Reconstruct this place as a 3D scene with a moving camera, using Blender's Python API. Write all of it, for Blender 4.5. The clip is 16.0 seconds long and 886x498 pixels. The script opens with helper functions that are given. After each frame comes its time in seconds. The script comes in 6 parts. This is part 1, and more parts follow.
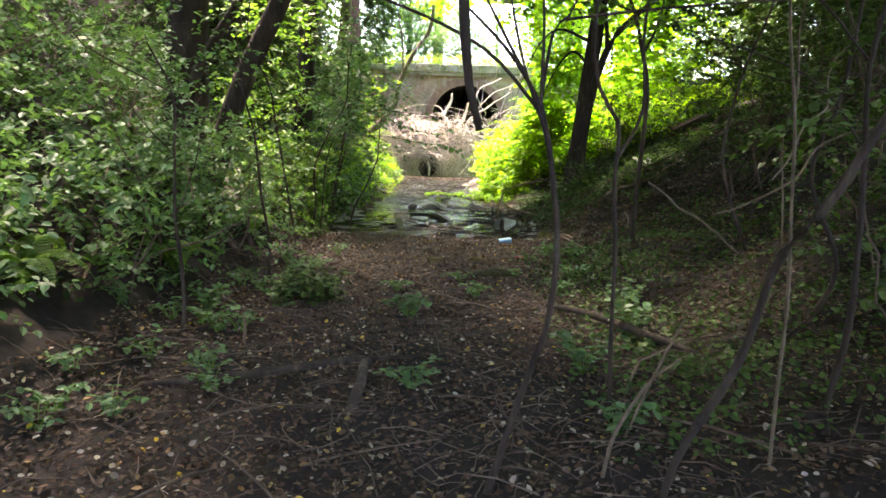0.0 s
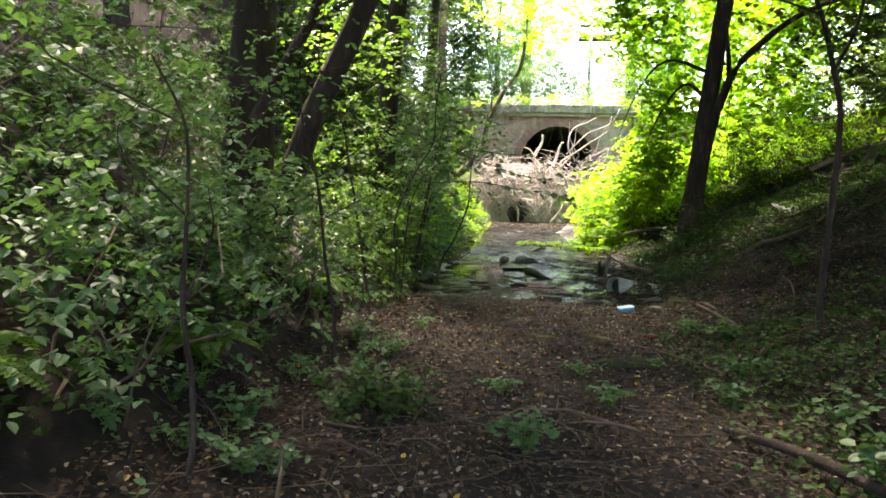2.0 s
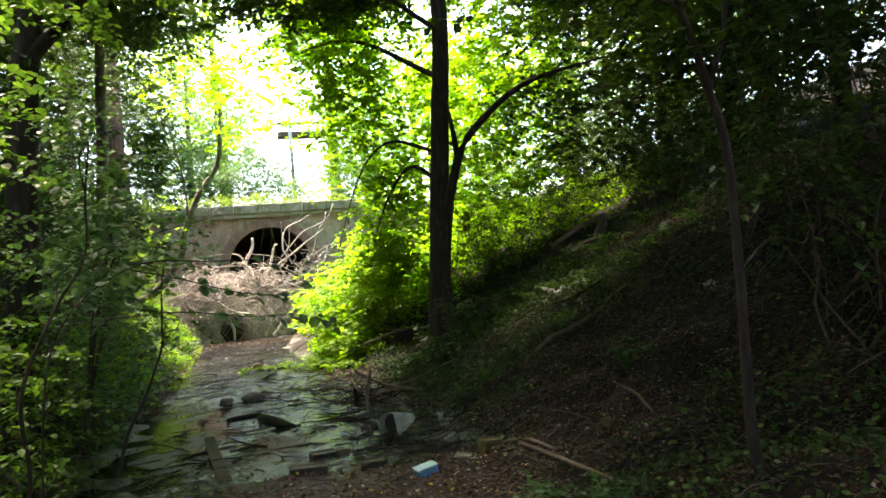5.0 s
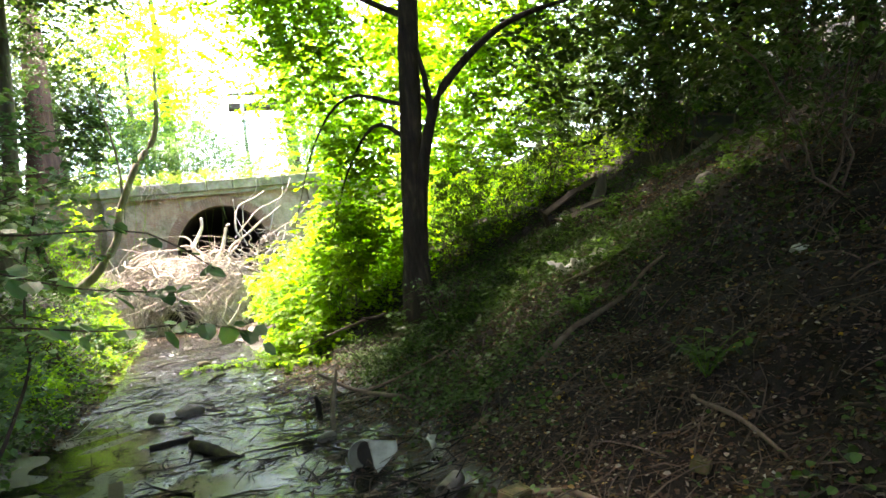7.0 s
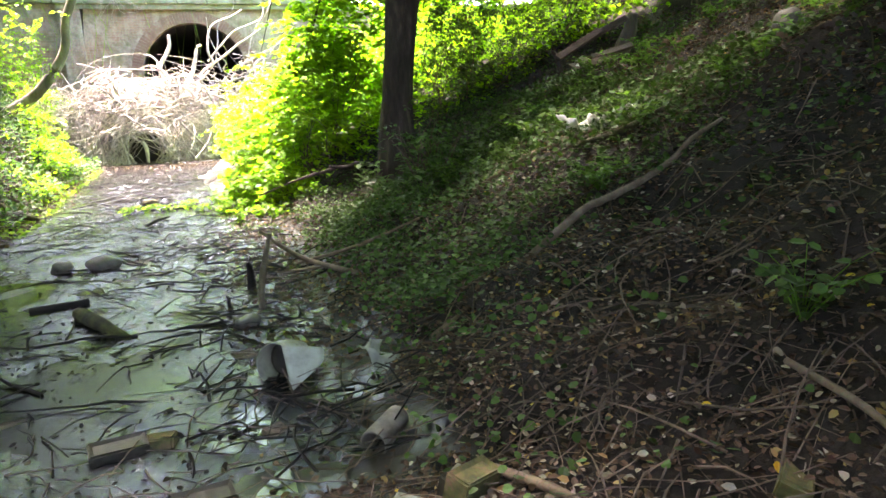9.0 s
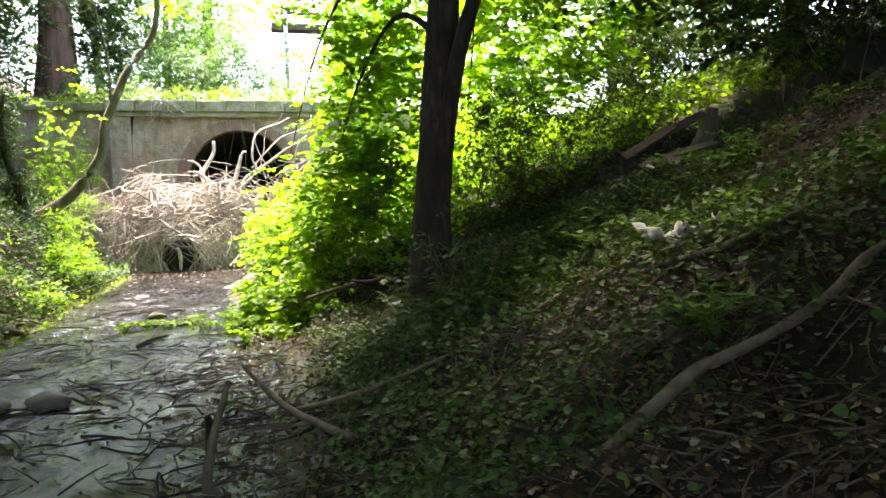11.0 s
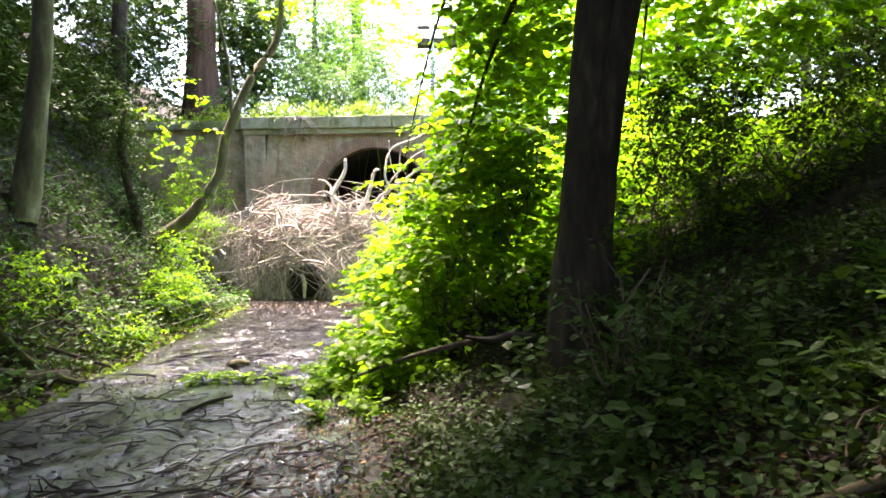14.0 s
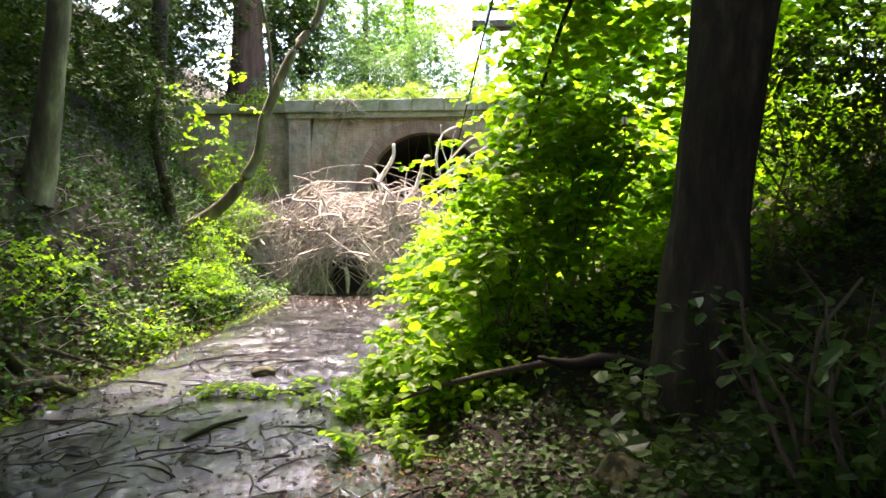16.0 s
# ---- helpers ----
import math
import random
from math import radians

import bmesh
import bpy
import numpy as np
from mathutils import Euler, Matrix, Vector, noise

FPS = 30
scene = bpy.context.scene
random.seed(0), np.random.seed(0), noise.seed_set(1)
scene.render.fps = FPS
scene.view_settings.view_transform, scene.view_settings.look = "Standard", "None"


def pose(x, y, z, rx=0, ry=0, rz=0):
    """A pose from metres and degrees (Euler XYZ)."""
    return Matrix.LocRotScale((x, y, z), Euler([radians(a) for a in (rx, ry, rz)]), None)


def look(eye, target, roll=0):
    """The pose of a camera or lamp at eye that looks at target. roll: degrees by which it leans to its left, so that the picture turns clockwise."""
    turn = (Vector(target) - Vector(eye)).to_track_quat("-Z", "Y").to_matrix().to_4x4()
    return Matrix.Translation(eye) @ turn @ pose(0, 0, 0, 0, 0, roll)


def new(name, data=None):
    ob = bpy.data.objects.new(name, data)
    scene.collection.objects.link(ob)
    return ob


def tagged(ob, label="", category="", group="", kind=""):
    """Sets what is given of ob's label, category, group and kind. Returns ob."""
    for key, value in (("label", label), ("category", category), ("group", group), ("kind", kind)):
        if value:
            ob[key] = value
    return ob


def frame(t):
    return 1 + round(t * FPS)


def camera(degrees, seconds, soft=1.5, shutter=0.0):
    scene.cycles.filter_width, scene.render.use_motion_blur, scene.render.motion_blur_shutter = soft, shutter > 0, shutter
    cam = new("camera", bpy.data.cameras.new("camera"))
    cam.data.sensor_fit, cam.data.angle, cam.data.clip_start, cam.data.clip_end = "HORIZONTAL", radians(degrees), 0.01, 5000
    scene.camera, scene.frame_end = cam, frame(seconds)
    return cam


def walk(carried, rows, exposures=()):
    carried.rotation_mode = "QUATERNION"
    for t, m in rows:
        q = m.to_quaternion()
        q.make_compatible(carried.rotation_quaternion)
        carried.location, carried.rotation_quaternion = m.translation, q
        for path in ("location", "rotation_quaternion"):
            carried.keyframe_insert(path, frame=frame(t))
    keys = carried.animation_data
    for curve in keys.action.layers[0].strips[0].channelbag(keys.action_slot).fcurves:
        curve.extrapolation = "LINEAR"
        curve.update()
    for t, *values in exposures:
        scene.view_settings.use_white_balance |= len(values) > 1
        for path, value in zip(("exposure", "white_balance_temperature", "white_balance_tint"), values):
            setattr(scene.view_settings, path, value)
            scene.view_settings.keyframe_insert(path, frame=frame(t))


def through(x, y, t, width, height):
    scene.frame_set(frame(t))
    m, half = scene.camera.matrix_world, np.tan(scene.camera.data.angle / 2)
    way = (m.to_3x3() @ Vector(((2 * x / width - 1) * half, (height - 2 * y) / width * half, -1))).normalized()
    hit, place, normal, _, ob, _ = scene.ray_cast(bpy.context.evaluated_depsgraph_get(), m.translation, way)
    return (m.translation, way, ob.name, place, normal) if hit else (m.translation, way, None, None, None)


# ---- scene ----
cam = camera(66.0, 16.0, soft=1.6)
METRES, EYE, TILT, LEAN, TURN = 14.7, 1.5, 0.0, 0.0, 0.0
ROWS = [
    (0.0, 0.0, 0.0, 0.0, 0.29, -8.19, -2.03),
    (0.5, 0.0002, 0.0309, 0.0047, 1.52, -8.87, 0.04),
    (1.0, -0.0045, 0.0627, 0.0035, 0.89, -9.17, -3.58),
    (1.5, -0.0119, 0.0953, 0.0053, 3.28, -7.48, -2.97),
    (2.0, -0.0204, 0.1251, 0.0043, 7.21, -4.87, -1.72),
    (2.5, -0.0274, 0.1588, 0.001, 0.95, -9.28, -2.29),
    (3.0, -0.0261, 0.1978, 0.0084, -10.22, -3.97, 11.0),
    (3.5, -0.0341, 0.2284, 0.0127, -10.37, 3.83, 8.74),
    (4.0, -0.0353, 0.26, 0.012, -15.11, 2.47, 7.27),
    (4.5, -0.0334, 0.2949, 0.0131, -15.99, 3.07, 5.31),
    (7.0, -0.0, 0.4709, 0.0155, -19.39, 0.63, 7.26),
    (7.5, 0.0125, 0.5056, 0.0112, -19.59, 0.64, 6.11),
    (8.0, 0.0283, 0.5342, 0.0065, -24.9, -7.32, 4.02),
    (8.5, 0.0413, 0.5569, 0.0084, -21.78, -10.9, 5.45),
    (9.0, 0.0529, 0.5805, 0.0099, -19.3, -11.9, 2.47),
    (9.5, 0.0679, 0.6068, 0.0119, -14.81, -4.96, 0.93),
    (10.0, 0.0777, 0.6318, 0.0082, -14.35, -2.71, 2.72),
    (12.5, 0.1276, 0.7726, 0.0057, -13.03, -2.4, -1.89),
    (13.0, 0.1325, 0.8004, 0.0115, -8.39, -2.74, -1.89),
    (13.5, 0.1404, 0.8276, 0.0123, -8.14, -2.67, -1.9),
    (14.0, 0.1439, 0.8628, 0.0097, -1.97, -0.29, 1.22),
    (14.5, 0.1429, 0.8819, 0.0115, 2.76, -1.94, 1.31),
    (15.0, 0.1387, 0.9048, 0.0126, 6.13, -0.89, -0.6),
    (15.5, 0.1432, 0.9309, 0.0105, 3.91, -1.8, -0.54),
    (16.0, 0.1391, 0.9573, 0.0091, 2.2, -0.81, 0.32),
]
EXPOSURES = [(0.0, 3.95, 7800, 23), (1.0, 3.95, 7750, 22), (2.0, 3.7, 7700, 22), (3.0, 3.75, 7650, 22), (3.5, 3.35, 7850, 18), (4.5, 3.0, 7950, 18), (7.0, 4.0, 7750, 20), (7.5, 3.9, 7700, 20), (8.0, 4.2, 7450, 24), (8.5, 4.45, 7300, 25), (9.0, 4.75, 7200, 27), (9.5, 4.4, 7400, 24), (10.0, 4.0, 7550, 23), (13.0, 3.65, 7500, 25), (14.5, 3.55, 7500, 26), (16.0, 3.35, 7500, 26)]
walk(cam, [(t, pose(0, 0, EYE, TILT, LEAN, TURN) @ pose(METRES * x, METRES * y, METRES * z, 90 + pitch, roll, yaw)) for t, x, y, z, yaw, pitch, roll in ROWS], EXPOSURES)

# ---- world and sun ----
SUN_EL, SUN_AZ = 62.0, -24.0      # degrees; azimuth clockwise from +y
world = bpy.data.worlds.new("sky")
scene.world = world
world.use_nodes = True
wt = world.node_tree
sky = wt.nodes.new("ShaderNodeTexSky")
sky.sky_type, sky.sun_disc = "NISHITA", False
sky.sun_elevation, sky.sun_rotation = radians(SUN_EL), radians(SUN_AZ)
sky.air_density, sky.dust_density, sky.ozone_density = 1.0, 1.0, 1.0
wt.links.new(sky.outputs["Color"], wt.nodes["Background"].inputs["Color"])
wt.nodes["Background"].inputs["Strength"].default_value = 0.15
sun = new("sun", bpy.data.lights.new("sun", "SUN"))
sun.data.energy, sun.data.angle, sun.data.color = 4.0, radians(14), (1.0, 0.94, 0.84)
sun_from = Vector((math.sin(radians(SUN_AZ)) * math.cos(radians(SUN_EL)), math.cos(radians(SUN_AZ)) * math.cos(radians(SUN_EL)), math.sin(radians(SUN_EL))))
sun.matrix_world = look(sun_from * 60, (0, 0, 0))

# ---- materials ----
def nodes_of(name):
    m = bpy.data.materials.new(name)
    m.use_nodes = True
    return m, m.node_tree, m.node_tree.nodes["Principled BSDF"]


def noise_node(nt, scale, detail=4.0, rough=0.6, coords=None):
    n = nt.nodes.new("ShaderNodeTexNoise")
    n.inputs["Scale"].default_value, n.inputs["Detail"].default_value, n.inputs["Roughness"].default_value = scale, detail, rough
    if coords is not None:
        nt.links.new(coords, n.inputs["Vector"])
    return n


def ramp_node(nt, source, stops):
    r = nt.nodes.new("ShaderNodeValToRGB")
    while len(r.color_ramp.elements) < len(stops):
        r.color_ramp.elements.new(0.5)
    for e, (p, c) in zip(r.color_ramp.elements, stops):
        e.position, e.color = p, (*c, 1)
    nt.links.new(source, r.inputs["Fac"])
    return r


def mix_colour(nt, fac, a, b, mode="MIX"):
    n = nt.nodes.new("ShaderNodeMix")
    n.data_type, n.blend_type = "RGBA", mode
    for sock, v in ((n.inputs[0], fac), (n.inputs[6], a), (n.inputs[7], b)):
        if hasattr(v, "is_linked"):
            nt.links.new(v, sock)
        elif isinstance(v, tuple):
            sock.default_value = (*v, 1)
        else:
            sock.default_value = v
    return n.outputs[2]


def bump_node(nt, bsdf, height, strength, distance):
    b = nt.nodes.new("ShaderNodeBump")
    b.inputs["Strength"].default_value, b.inputs["Distance"].default_value = strength, distance
    nt.links.new(height, b.inputs["Height"])
    nt.links.new(b.outputs["Normal"], bsdf.inputs["Normal"])


def leaf_material(name, dark, light, through=0.5, rough=0.45, spots=None):
    """A thin leaf: some light passes through it. Each leaf takes its own shade."""
    m, nt, b = nodes_of(name)
    geo = nt.nodes.new("ShaderNodeNewGeometry")
    stops = [(0.0, dark), (0.75, light)]
    if spots:
        stops += [(0.93, light), (0.97, spots)]
    r = ramp_node(nt, geo.outputs["Random Per Island"], stops)
    n = noise_node(nt, 28.0, 2.0, 0.5, geo.outputs["Position"])
    v = mix_colour(nt, 0.35, r.outputs["Color"], n.outputs["Color"], "OVERLAY")
    nt.links.new(v, b.inputs["Base Color"])
    b.inputs["Roughness"].default_value = rough
    b.inputs["Specular IOR Level"].default_value = 0.25
    t = nt.nodes.new("ShaderNodeBsdfTranslucent")
    warm = mix_colour(nt, 1.0, v, (0.92, 1.0, 0.36), "MULTIPLY")
    gain = mix_colour(nt, 1.0, warm, warm, "ADD")
    nt.links.new(gain, t.inputs["Color"])
    mix = nt.nodes.new("ShaderNodeMixShader")
    mix.inputs[0].default_value = through
    nt.links.new(b.outputs[0], mix.inputs[1])
    nt.links.new(t.outputs[0], mix.inputs[2])
    nt.links.new(mix.outputs[0], nt.nodes["Material Output"].inputs["Surface"])
    return m


def rough_material(name, stops, scale, rough=0.85, bump=0.5, depth=0.01, stretch=(1, 1, 1), fine=6.0, island=0.0, metal=0.0):
    """Grain at two sizes, with relief; island: how far each loose piece differs in shade."""
    m, nt, b = nodes_of(name)
    geo = nt.nodes.new("ShaderNodeNewGeometry")
    tc = nt.nodes.new("ShaderNodeTexCoord")
    mp = nt.nodes.new("ShaderNodeMapping")
    mp.inputs["Scale"].default_value = stretch
    nt.links.new(tc.outputs["Object"], mp.inputs["Vector"])
    n1 = noise_node(nt, scale, 6.0, 0.65, mp.outputs["Vector"])
    n2 = noise_node(nt, scale * fine, 4.0, 0.7, mp.outputs["Vector"])
    r = ramp_node(nt, n1.outputs["Fac"], stops)
    c = mix_colour(nt, 0.45, r.outputs["Color"], n2.outputs["Color"], "OVERLAY")
    hsv = nt.nodes.new("ShaderNodeHueSaturation")
    hsv.inputs["Saturation"].default_value = 1.0
    nt.links.new(c, hsv.inputs["Color"])
    if island:
        mr = nt.nodes.new("ShaderNodeMapRange")
        mr.inputs["To Min"].default_value, mr.inputs["To Max"].default_value = 1 - island, 1 + island
        nt.links.new(geo.outputs["Random Per Island"], mr.inputs["Value"])
        nt.links.new(mr.outputs["Result"], hsv.inputs["Value"])
    nt.links.new(hsv.outputs["Color"], b.inputs["Base Color"])
    b.inputs["Roughness"].default_value, b.inputs["Metallic"].default_value = rough, metal
    add = nt.nodes.new("ShaderNodeMath")
    nt.links.new(n1.outputs["Fac"], add.inputs[0])
    nt.links.new(n2.outputs["Fac"], add.inputs[1])
    bump_node(nt, b, add.outputs[0], bump, depth)
    return m


def ground_material():
    """Dark soil and leaf mould; below the water line black, wet mud."""
    m, nt, b = nodes_of("soil")
    geo = nt.nodes.new("ShaderNodeNewGeometry")
    p = geo.outputs["Position"]
    sep = nt.nodes.new("ShaderNodeSeparateXYZ")
    nt.links.new(p, sep.inputs[0])
    big, mid, small = noise_node(nt, 0.9, 5, 0.6, p), noise_node(nt, 9.0, 6, 0.7, p), noise_node(nt, 70.0, 4, 0.7, p)
    soil = ramp_node(nt, mid.outputs["Fac"], [(0.3, (0.007, 0.005, 0.0042)), (0.5, (0.022, 0.0145, 0.0105)), (0.7, (0.055, 0.037, 0.027))])
    patch = ramp_node(nt, big.outputs["Fac"], [(0.4, (0.5, 0.5, 0.5)), (0.65, (1.0, 1.0, 1.0))])
    soil2 = mix_colour(nt, 1.0, soil.outputs["Color"], patch.outputs["Color"], "MULTIPLY")
    dry = mix_colour(nt, 0.5, soil2, small.outputs["Color"], "OVERLAY")
    wob = nt.nodes.new("ShaderNodeMath")
    wob.operation = "MULTIPLY_ADD"
    nt.links.new(mid.outputs["Fac"], wob.inputs[0])
    wob.inputs[1].default_value = 0.10
    fall = nt.nodes.new("ShaderNodeMapRange")
    fall.inputs["From Min"].default_value, fall.inputs["From Max"].default_value = 19.0, 30.0
    fall.inputs["To Min"].default_value, fall.inputs["To Max"].default_value = 0.0, 0.30
    nt.links.new(sep.outputs["Y"], fall.inputs["Value"])
    drop = nt.nodes.new("ShaderNodeMath")
    drop.operation = "SUBTRACT"
    nt.links.new(sep.outputs["Z"], drop.inputs[0])
    nt.links.new(fall.outputs["Result"], drop.inputs[1])
    nt.links.new(drop.outputs[0], wob.inputs[2])
    level = nt.nodes.new("ShaderNodeMapRange")
    level.inputs["From Min"].default_value, level.inputs["From Max"].default_value = 0.15, 0.24
    level.inputs["To Min"].default_value, level.inputs["To Max"].default_value = 1.0, 0.0
    nt.links.new(wob.outputs[0], level.inputs["Value"])
    along = nt.nodes.new("ShaderNodeMapRange")
    along.inputs["From Min"].default_value, along.inputs["From Max"].default_value = 10.2, 11.6
    nt.links.new(sep.outputs["Y"], along.inputs["Value"])
    wet = nt.nodes.new("ShaderNodeMath")
    wet.operation = "MULTIPLY"
    nt.links.new(level.outputs["Result"], wet.inputs[0])
    nt.links.new(along.outputs["Result"], wet.inputs[1])
    mud = ramp_node(nt, small.outputs["Fac"], [(0.3, (0.002, 0.0018, 0.0018)), (0.7, (0.008, 0.0065, 0.006))])
    col = mix_colour(nt, wet.outputs[0], dry, mud.outputs["Color"])
    nt.links.new(col, b.inputs["Base Color"])
    ro = nt.nodes.new("ShaderNodeMapRange")
    ro.inputs["To Min"].default_value, ro.inputs["To Max"].default_value = 0.95, 0.5
    nt.links.new(wet.outputs[0], ro.inputs["Value"])
    nt.links.new(ro.outputs["Result"], b.inputs["Roughness"])
    coat = nt.nodes.new("ShaderNodeMath")
    coat.operation = "MULTIPLY"
    nt.links.new(wet.outputs[0], coat.inputs[0])
    coat.inputs[1].default_value = 0.25
    nt.links.new(coat.outputs[0], b.inputs["Coat Weight"])
    b.inputs["Coat Roughness"].default_value = 0.16
    add = nt.nodes.new("ShaderNodeMath")
    nt.links.new(mid.outputs["Fac"], add.inputs[0])
    nt.links.new(small.outputs["Fac"], add.inputs[1])
    grit = noise_node(nt, 34.0, 6, 0.75, p)
    deep = nt.nodes.new("ShaderNodeMath")
    deep.operation = "MULTIPLY_ADD"
    nt.links.new(grit.outputs["Fac"], deep.inputs[0])
    deep.inputs[1].default_value = 1.1
    nt.links.new(add.outputs[0], deep.inputs[2])
    bump_node(nt, b, deep.outputs[0], 0.55, 0.03)
    return m


def water_material():
    m, nt, b = nodes_of("still_water")
    geo = nt.nodes.new("ShaderNodeNewGeometry")
    n = noise_node(nt, 1.3, 3, 0.5, geo.outputs["Position"])
    n2 = noise_node(nt, 40.0, 5, 0.7, geo.outputs["Position"])
    r = ramp_node(nt, n.outputs["Fac"], [(0.35, (0.002, 0.002, 0.0016)), (0.7, (0.006, 0.005, 0.004))])
    nt.links.new(r.outputs["Color"], b.inputs["Base Color"])
    rr = nt.nodes.new("ShaderNodeMapRange")
    rr.inputs["From Min"].default_value, rr.inputs["From Max"].default_value = 0.42, 0.6
    rr.inputs["To Min"].default_value, rr.inputs["To Max"].default_value = 0.05, 0.16
    nt.links.new(n.outputs["Fac"], rr.inputs["Value"])
    nt.links.new(rr.outputs["Result"], b.inputs["Roughness"])
    b.inputs["IOR"].default_value = 1.33
    bump_node(nt, b, n2.outputs["Fac"], 0.15, 0.010)
    return m


def masonry_material():
    """Old red brick under grey lime wash and green damp: courses as fine relief."""
    m, nt, b = nodes_of("washed_brick")
    tc = nt.nodes.new("ShaderNodeTexCoord")
    rot = nt.nodes.new("ShaderNodeMapping")
    rot.inputs["Rotation"].default_value = (radians(90), 0, 0)
    nt.links.new(tc.outputs["Object"], rot.inputs["Vector"])
    br = nt.nodes.new("ShaderNodeTexBrick")
    br.inputs["Scale"].default_value = 1.0
    br.inputs["Brick Width"].default_value, br.inputs["Row Height"].default_value = 0.225, 0.075
    br.inputs["Mortar Size"].default_value = 0.006
    br.inputs["Color1"].default_value = (0.30, 0.16, 0.11, 1)
    br.inputs["Color2"].default_value = (0.40, 0.25, 0.18, 1)
    br.inputs["Mortar"].default_value = (0.33, 0.30, 0.26, 1)
    nt.links.new(rot.outputs["Vector"], br.inputs["Vector"])
    n = noise_node(nt, 0.8, 6, 0.65, tc.outputs["Object"])
    n2 = noise_node(nt, 6.0, 6, 0.7, tc.outputs["Object"])
    wash = ramp_node(nt, n.outputs["Fac"], [(0.40, (0.10, 0.10, 0.10)), (0.56, (0.85, 0.85, 0.85))])
    grey = ramp_node(nt, n2.outputs["Fac"], [(0.3, (0.20, 0.175, 0.13)), (0.5, (0.37, 0.325, 0.27)), (0.7, (0.52, 0.47, 0.41))])
    c = mix_colour(nt, wash.outputs["Color"], br.outputs["Color"], grey.outputs["Color"])
    n3 = noise_node(nt, 1.7, 5, 0.6, tc.outputs["Object"])
    damp = ramp_node(nt, n3.outputs["Fac"], [(0.52, (0, 0, 0)), (0.68, (0.75, 0.75, 0.75))])
    c2 = mix_colour(nt, damp.outputs["Color"], c, (0.14, 0.15, 0.07))
    tall = nt.nodes.new("ShaderNodeMapping")
    tall.inputs["Scale"].default_value = (1.6, 1.6, 0.5)
    nt.links.new(tc.outputs["Object"], tall.inputs["Vector"])
    n4 = noise_node(nt, 1.6, 5, 0.65, tall.outputs["Vector"])
    streak = ramp_node(nt, n4.outputs["Fac"], [(0.42, (0.38, 0.36, 0.30)), (0.58, (1.0, 1.0, 1.0))])
    c3 = mix_colour(nt, 0.5, c2, streak.outputs["Color"], "MULTIPLY")
    n5 = noise_node(nt, 24.0, 5, 0.7, tc.outputs["Object"])
    c4 = mix_colour(nt, 0.5, c3, n5.outputs["Color"], "OVERLAY")
    nt.links.new(c4, b.inputs["Base Color"])
    b.inputs["Roughness"].default_value = 0.9
    bump_node(nt, b, br.outputs["Fac"], -0.4, 0.01)
    return m


SOIL, WATER, MASONRY = ground_material(), water_material(), masonry_material()
COPING = rough_material("mossy_stone", [(0.3, (0.10, 0.11, 0.05)), (0.5, (0.24, 0.24, 0.16)), (0.7, (0.36, 0.34, 0.28))], 2.2, 0.9, 0.6, 0.02)
BRICK = rough_material("old_brick", [(0.3, (0.14, 0.09, 0.07)), (0.55, (0.24, 0.15, 0.115)), (0.7, (0.30, 0.27, 0.22))], 4.0, 0.9, 0.4, 0.006, island=0.25)
# near-black; also colours in the inner shade of heap core and drum
NEAR_BLACK = rough_material("near_black_grain", [(0.3, (0.02, 0.018, 0.016)), (0.7, (0.06, 0.05, 0.045))], 3.0, 0.95)
BARK = rough_material("dark_bark", [(0.3, (0.012, 0.008, 0.006)), (0.55, (0.050, 0.034, 0.025)), (0.75, (0.12, 0.09, 0.065))], 9.0, 0.9, 0.8, 0.02, (1, 1, 0.25))
BARK_GREY = rough_material("grey_bark", [(0.3, (0.05, 0.042, 0.030)), (0.52, (0.12, 0.10, 0.07)), (0.75, (0.30, 0.27, 0.21))], 5.0, 0.85, 0.5, 0.012, (1, 1, 0.3))
BARK_RED = rough_material("red_conifer_bark", [(0.3, (0.05, 0.025, 0.016)), (0.7, (0.17, 0.085, 0.055))], 6.0, 0.95, 0.9, 0.03, (1, 1, 0.12))
TWIG = rough_material("brown_twig", [(0.3, (0.045, 0.03, 0.022)), (0.7, (0.15, 0.108, 0.078))], 14.0, 0.85, 0.4, 0.004, island=0.5)
WET_TWIG = rough_material("wet_black_twig", [(0.3, (0.004, 0.0035, 0.003)), (0.7, (0.016, 0.013, 0.011))], 14.0, 0.8, 0.4, 0.004, island=0.4)
WET_TWIG.node_tree.nodes["Principled BSDF"].inputs["Specular IOR Level"].default_value = 0.2
DRIFT = rough_material("bleached_driftwood", [(0.3, (0.22, 0.18, 0.155)), (0.7, (0.52, 0.455, 0.41))], 10.0, 0.85, 0.4, 0.005, island=0.45)
DEADWOOD = rough_material("dead_branch_wood", [(0.3, (0.06, 0.042, 0.028)), (0.7, (0.20, 0.15, 0.10))], 10.0, 0.85, 0.6, 0.008, (1, 1, 1))
MOSSWOOD = rough_material("mossy_log", [(0.35, (0.022, 0.018, 0.012)), (0.5, (0.045, 0.045, 0.014)), (0.68, (0.10, 0.105, 0.025))], 6.0, 0.95, 0.9, 0.015)
STONE = rough_material("stream_stone", [(0.3, (0.05, 0.046, 0.04)), (0.7, (0.17, 0.15, 0.12))], 7.0, 0.6, 0.5, 0.01)
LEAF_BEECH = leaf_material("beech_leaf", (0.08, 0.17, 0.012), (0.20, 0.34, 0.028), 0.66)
# dark foliage; on the right bank this colour also stands in for shade
LEAF_DARK = leaf_material("dark_shaded_leaf", (0.026, 0.055, 0.014), (0.065, 0.125, 0.03), 0.22)
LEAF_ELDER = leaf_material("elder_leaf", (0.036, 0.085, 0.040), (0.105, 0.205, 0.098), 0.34)
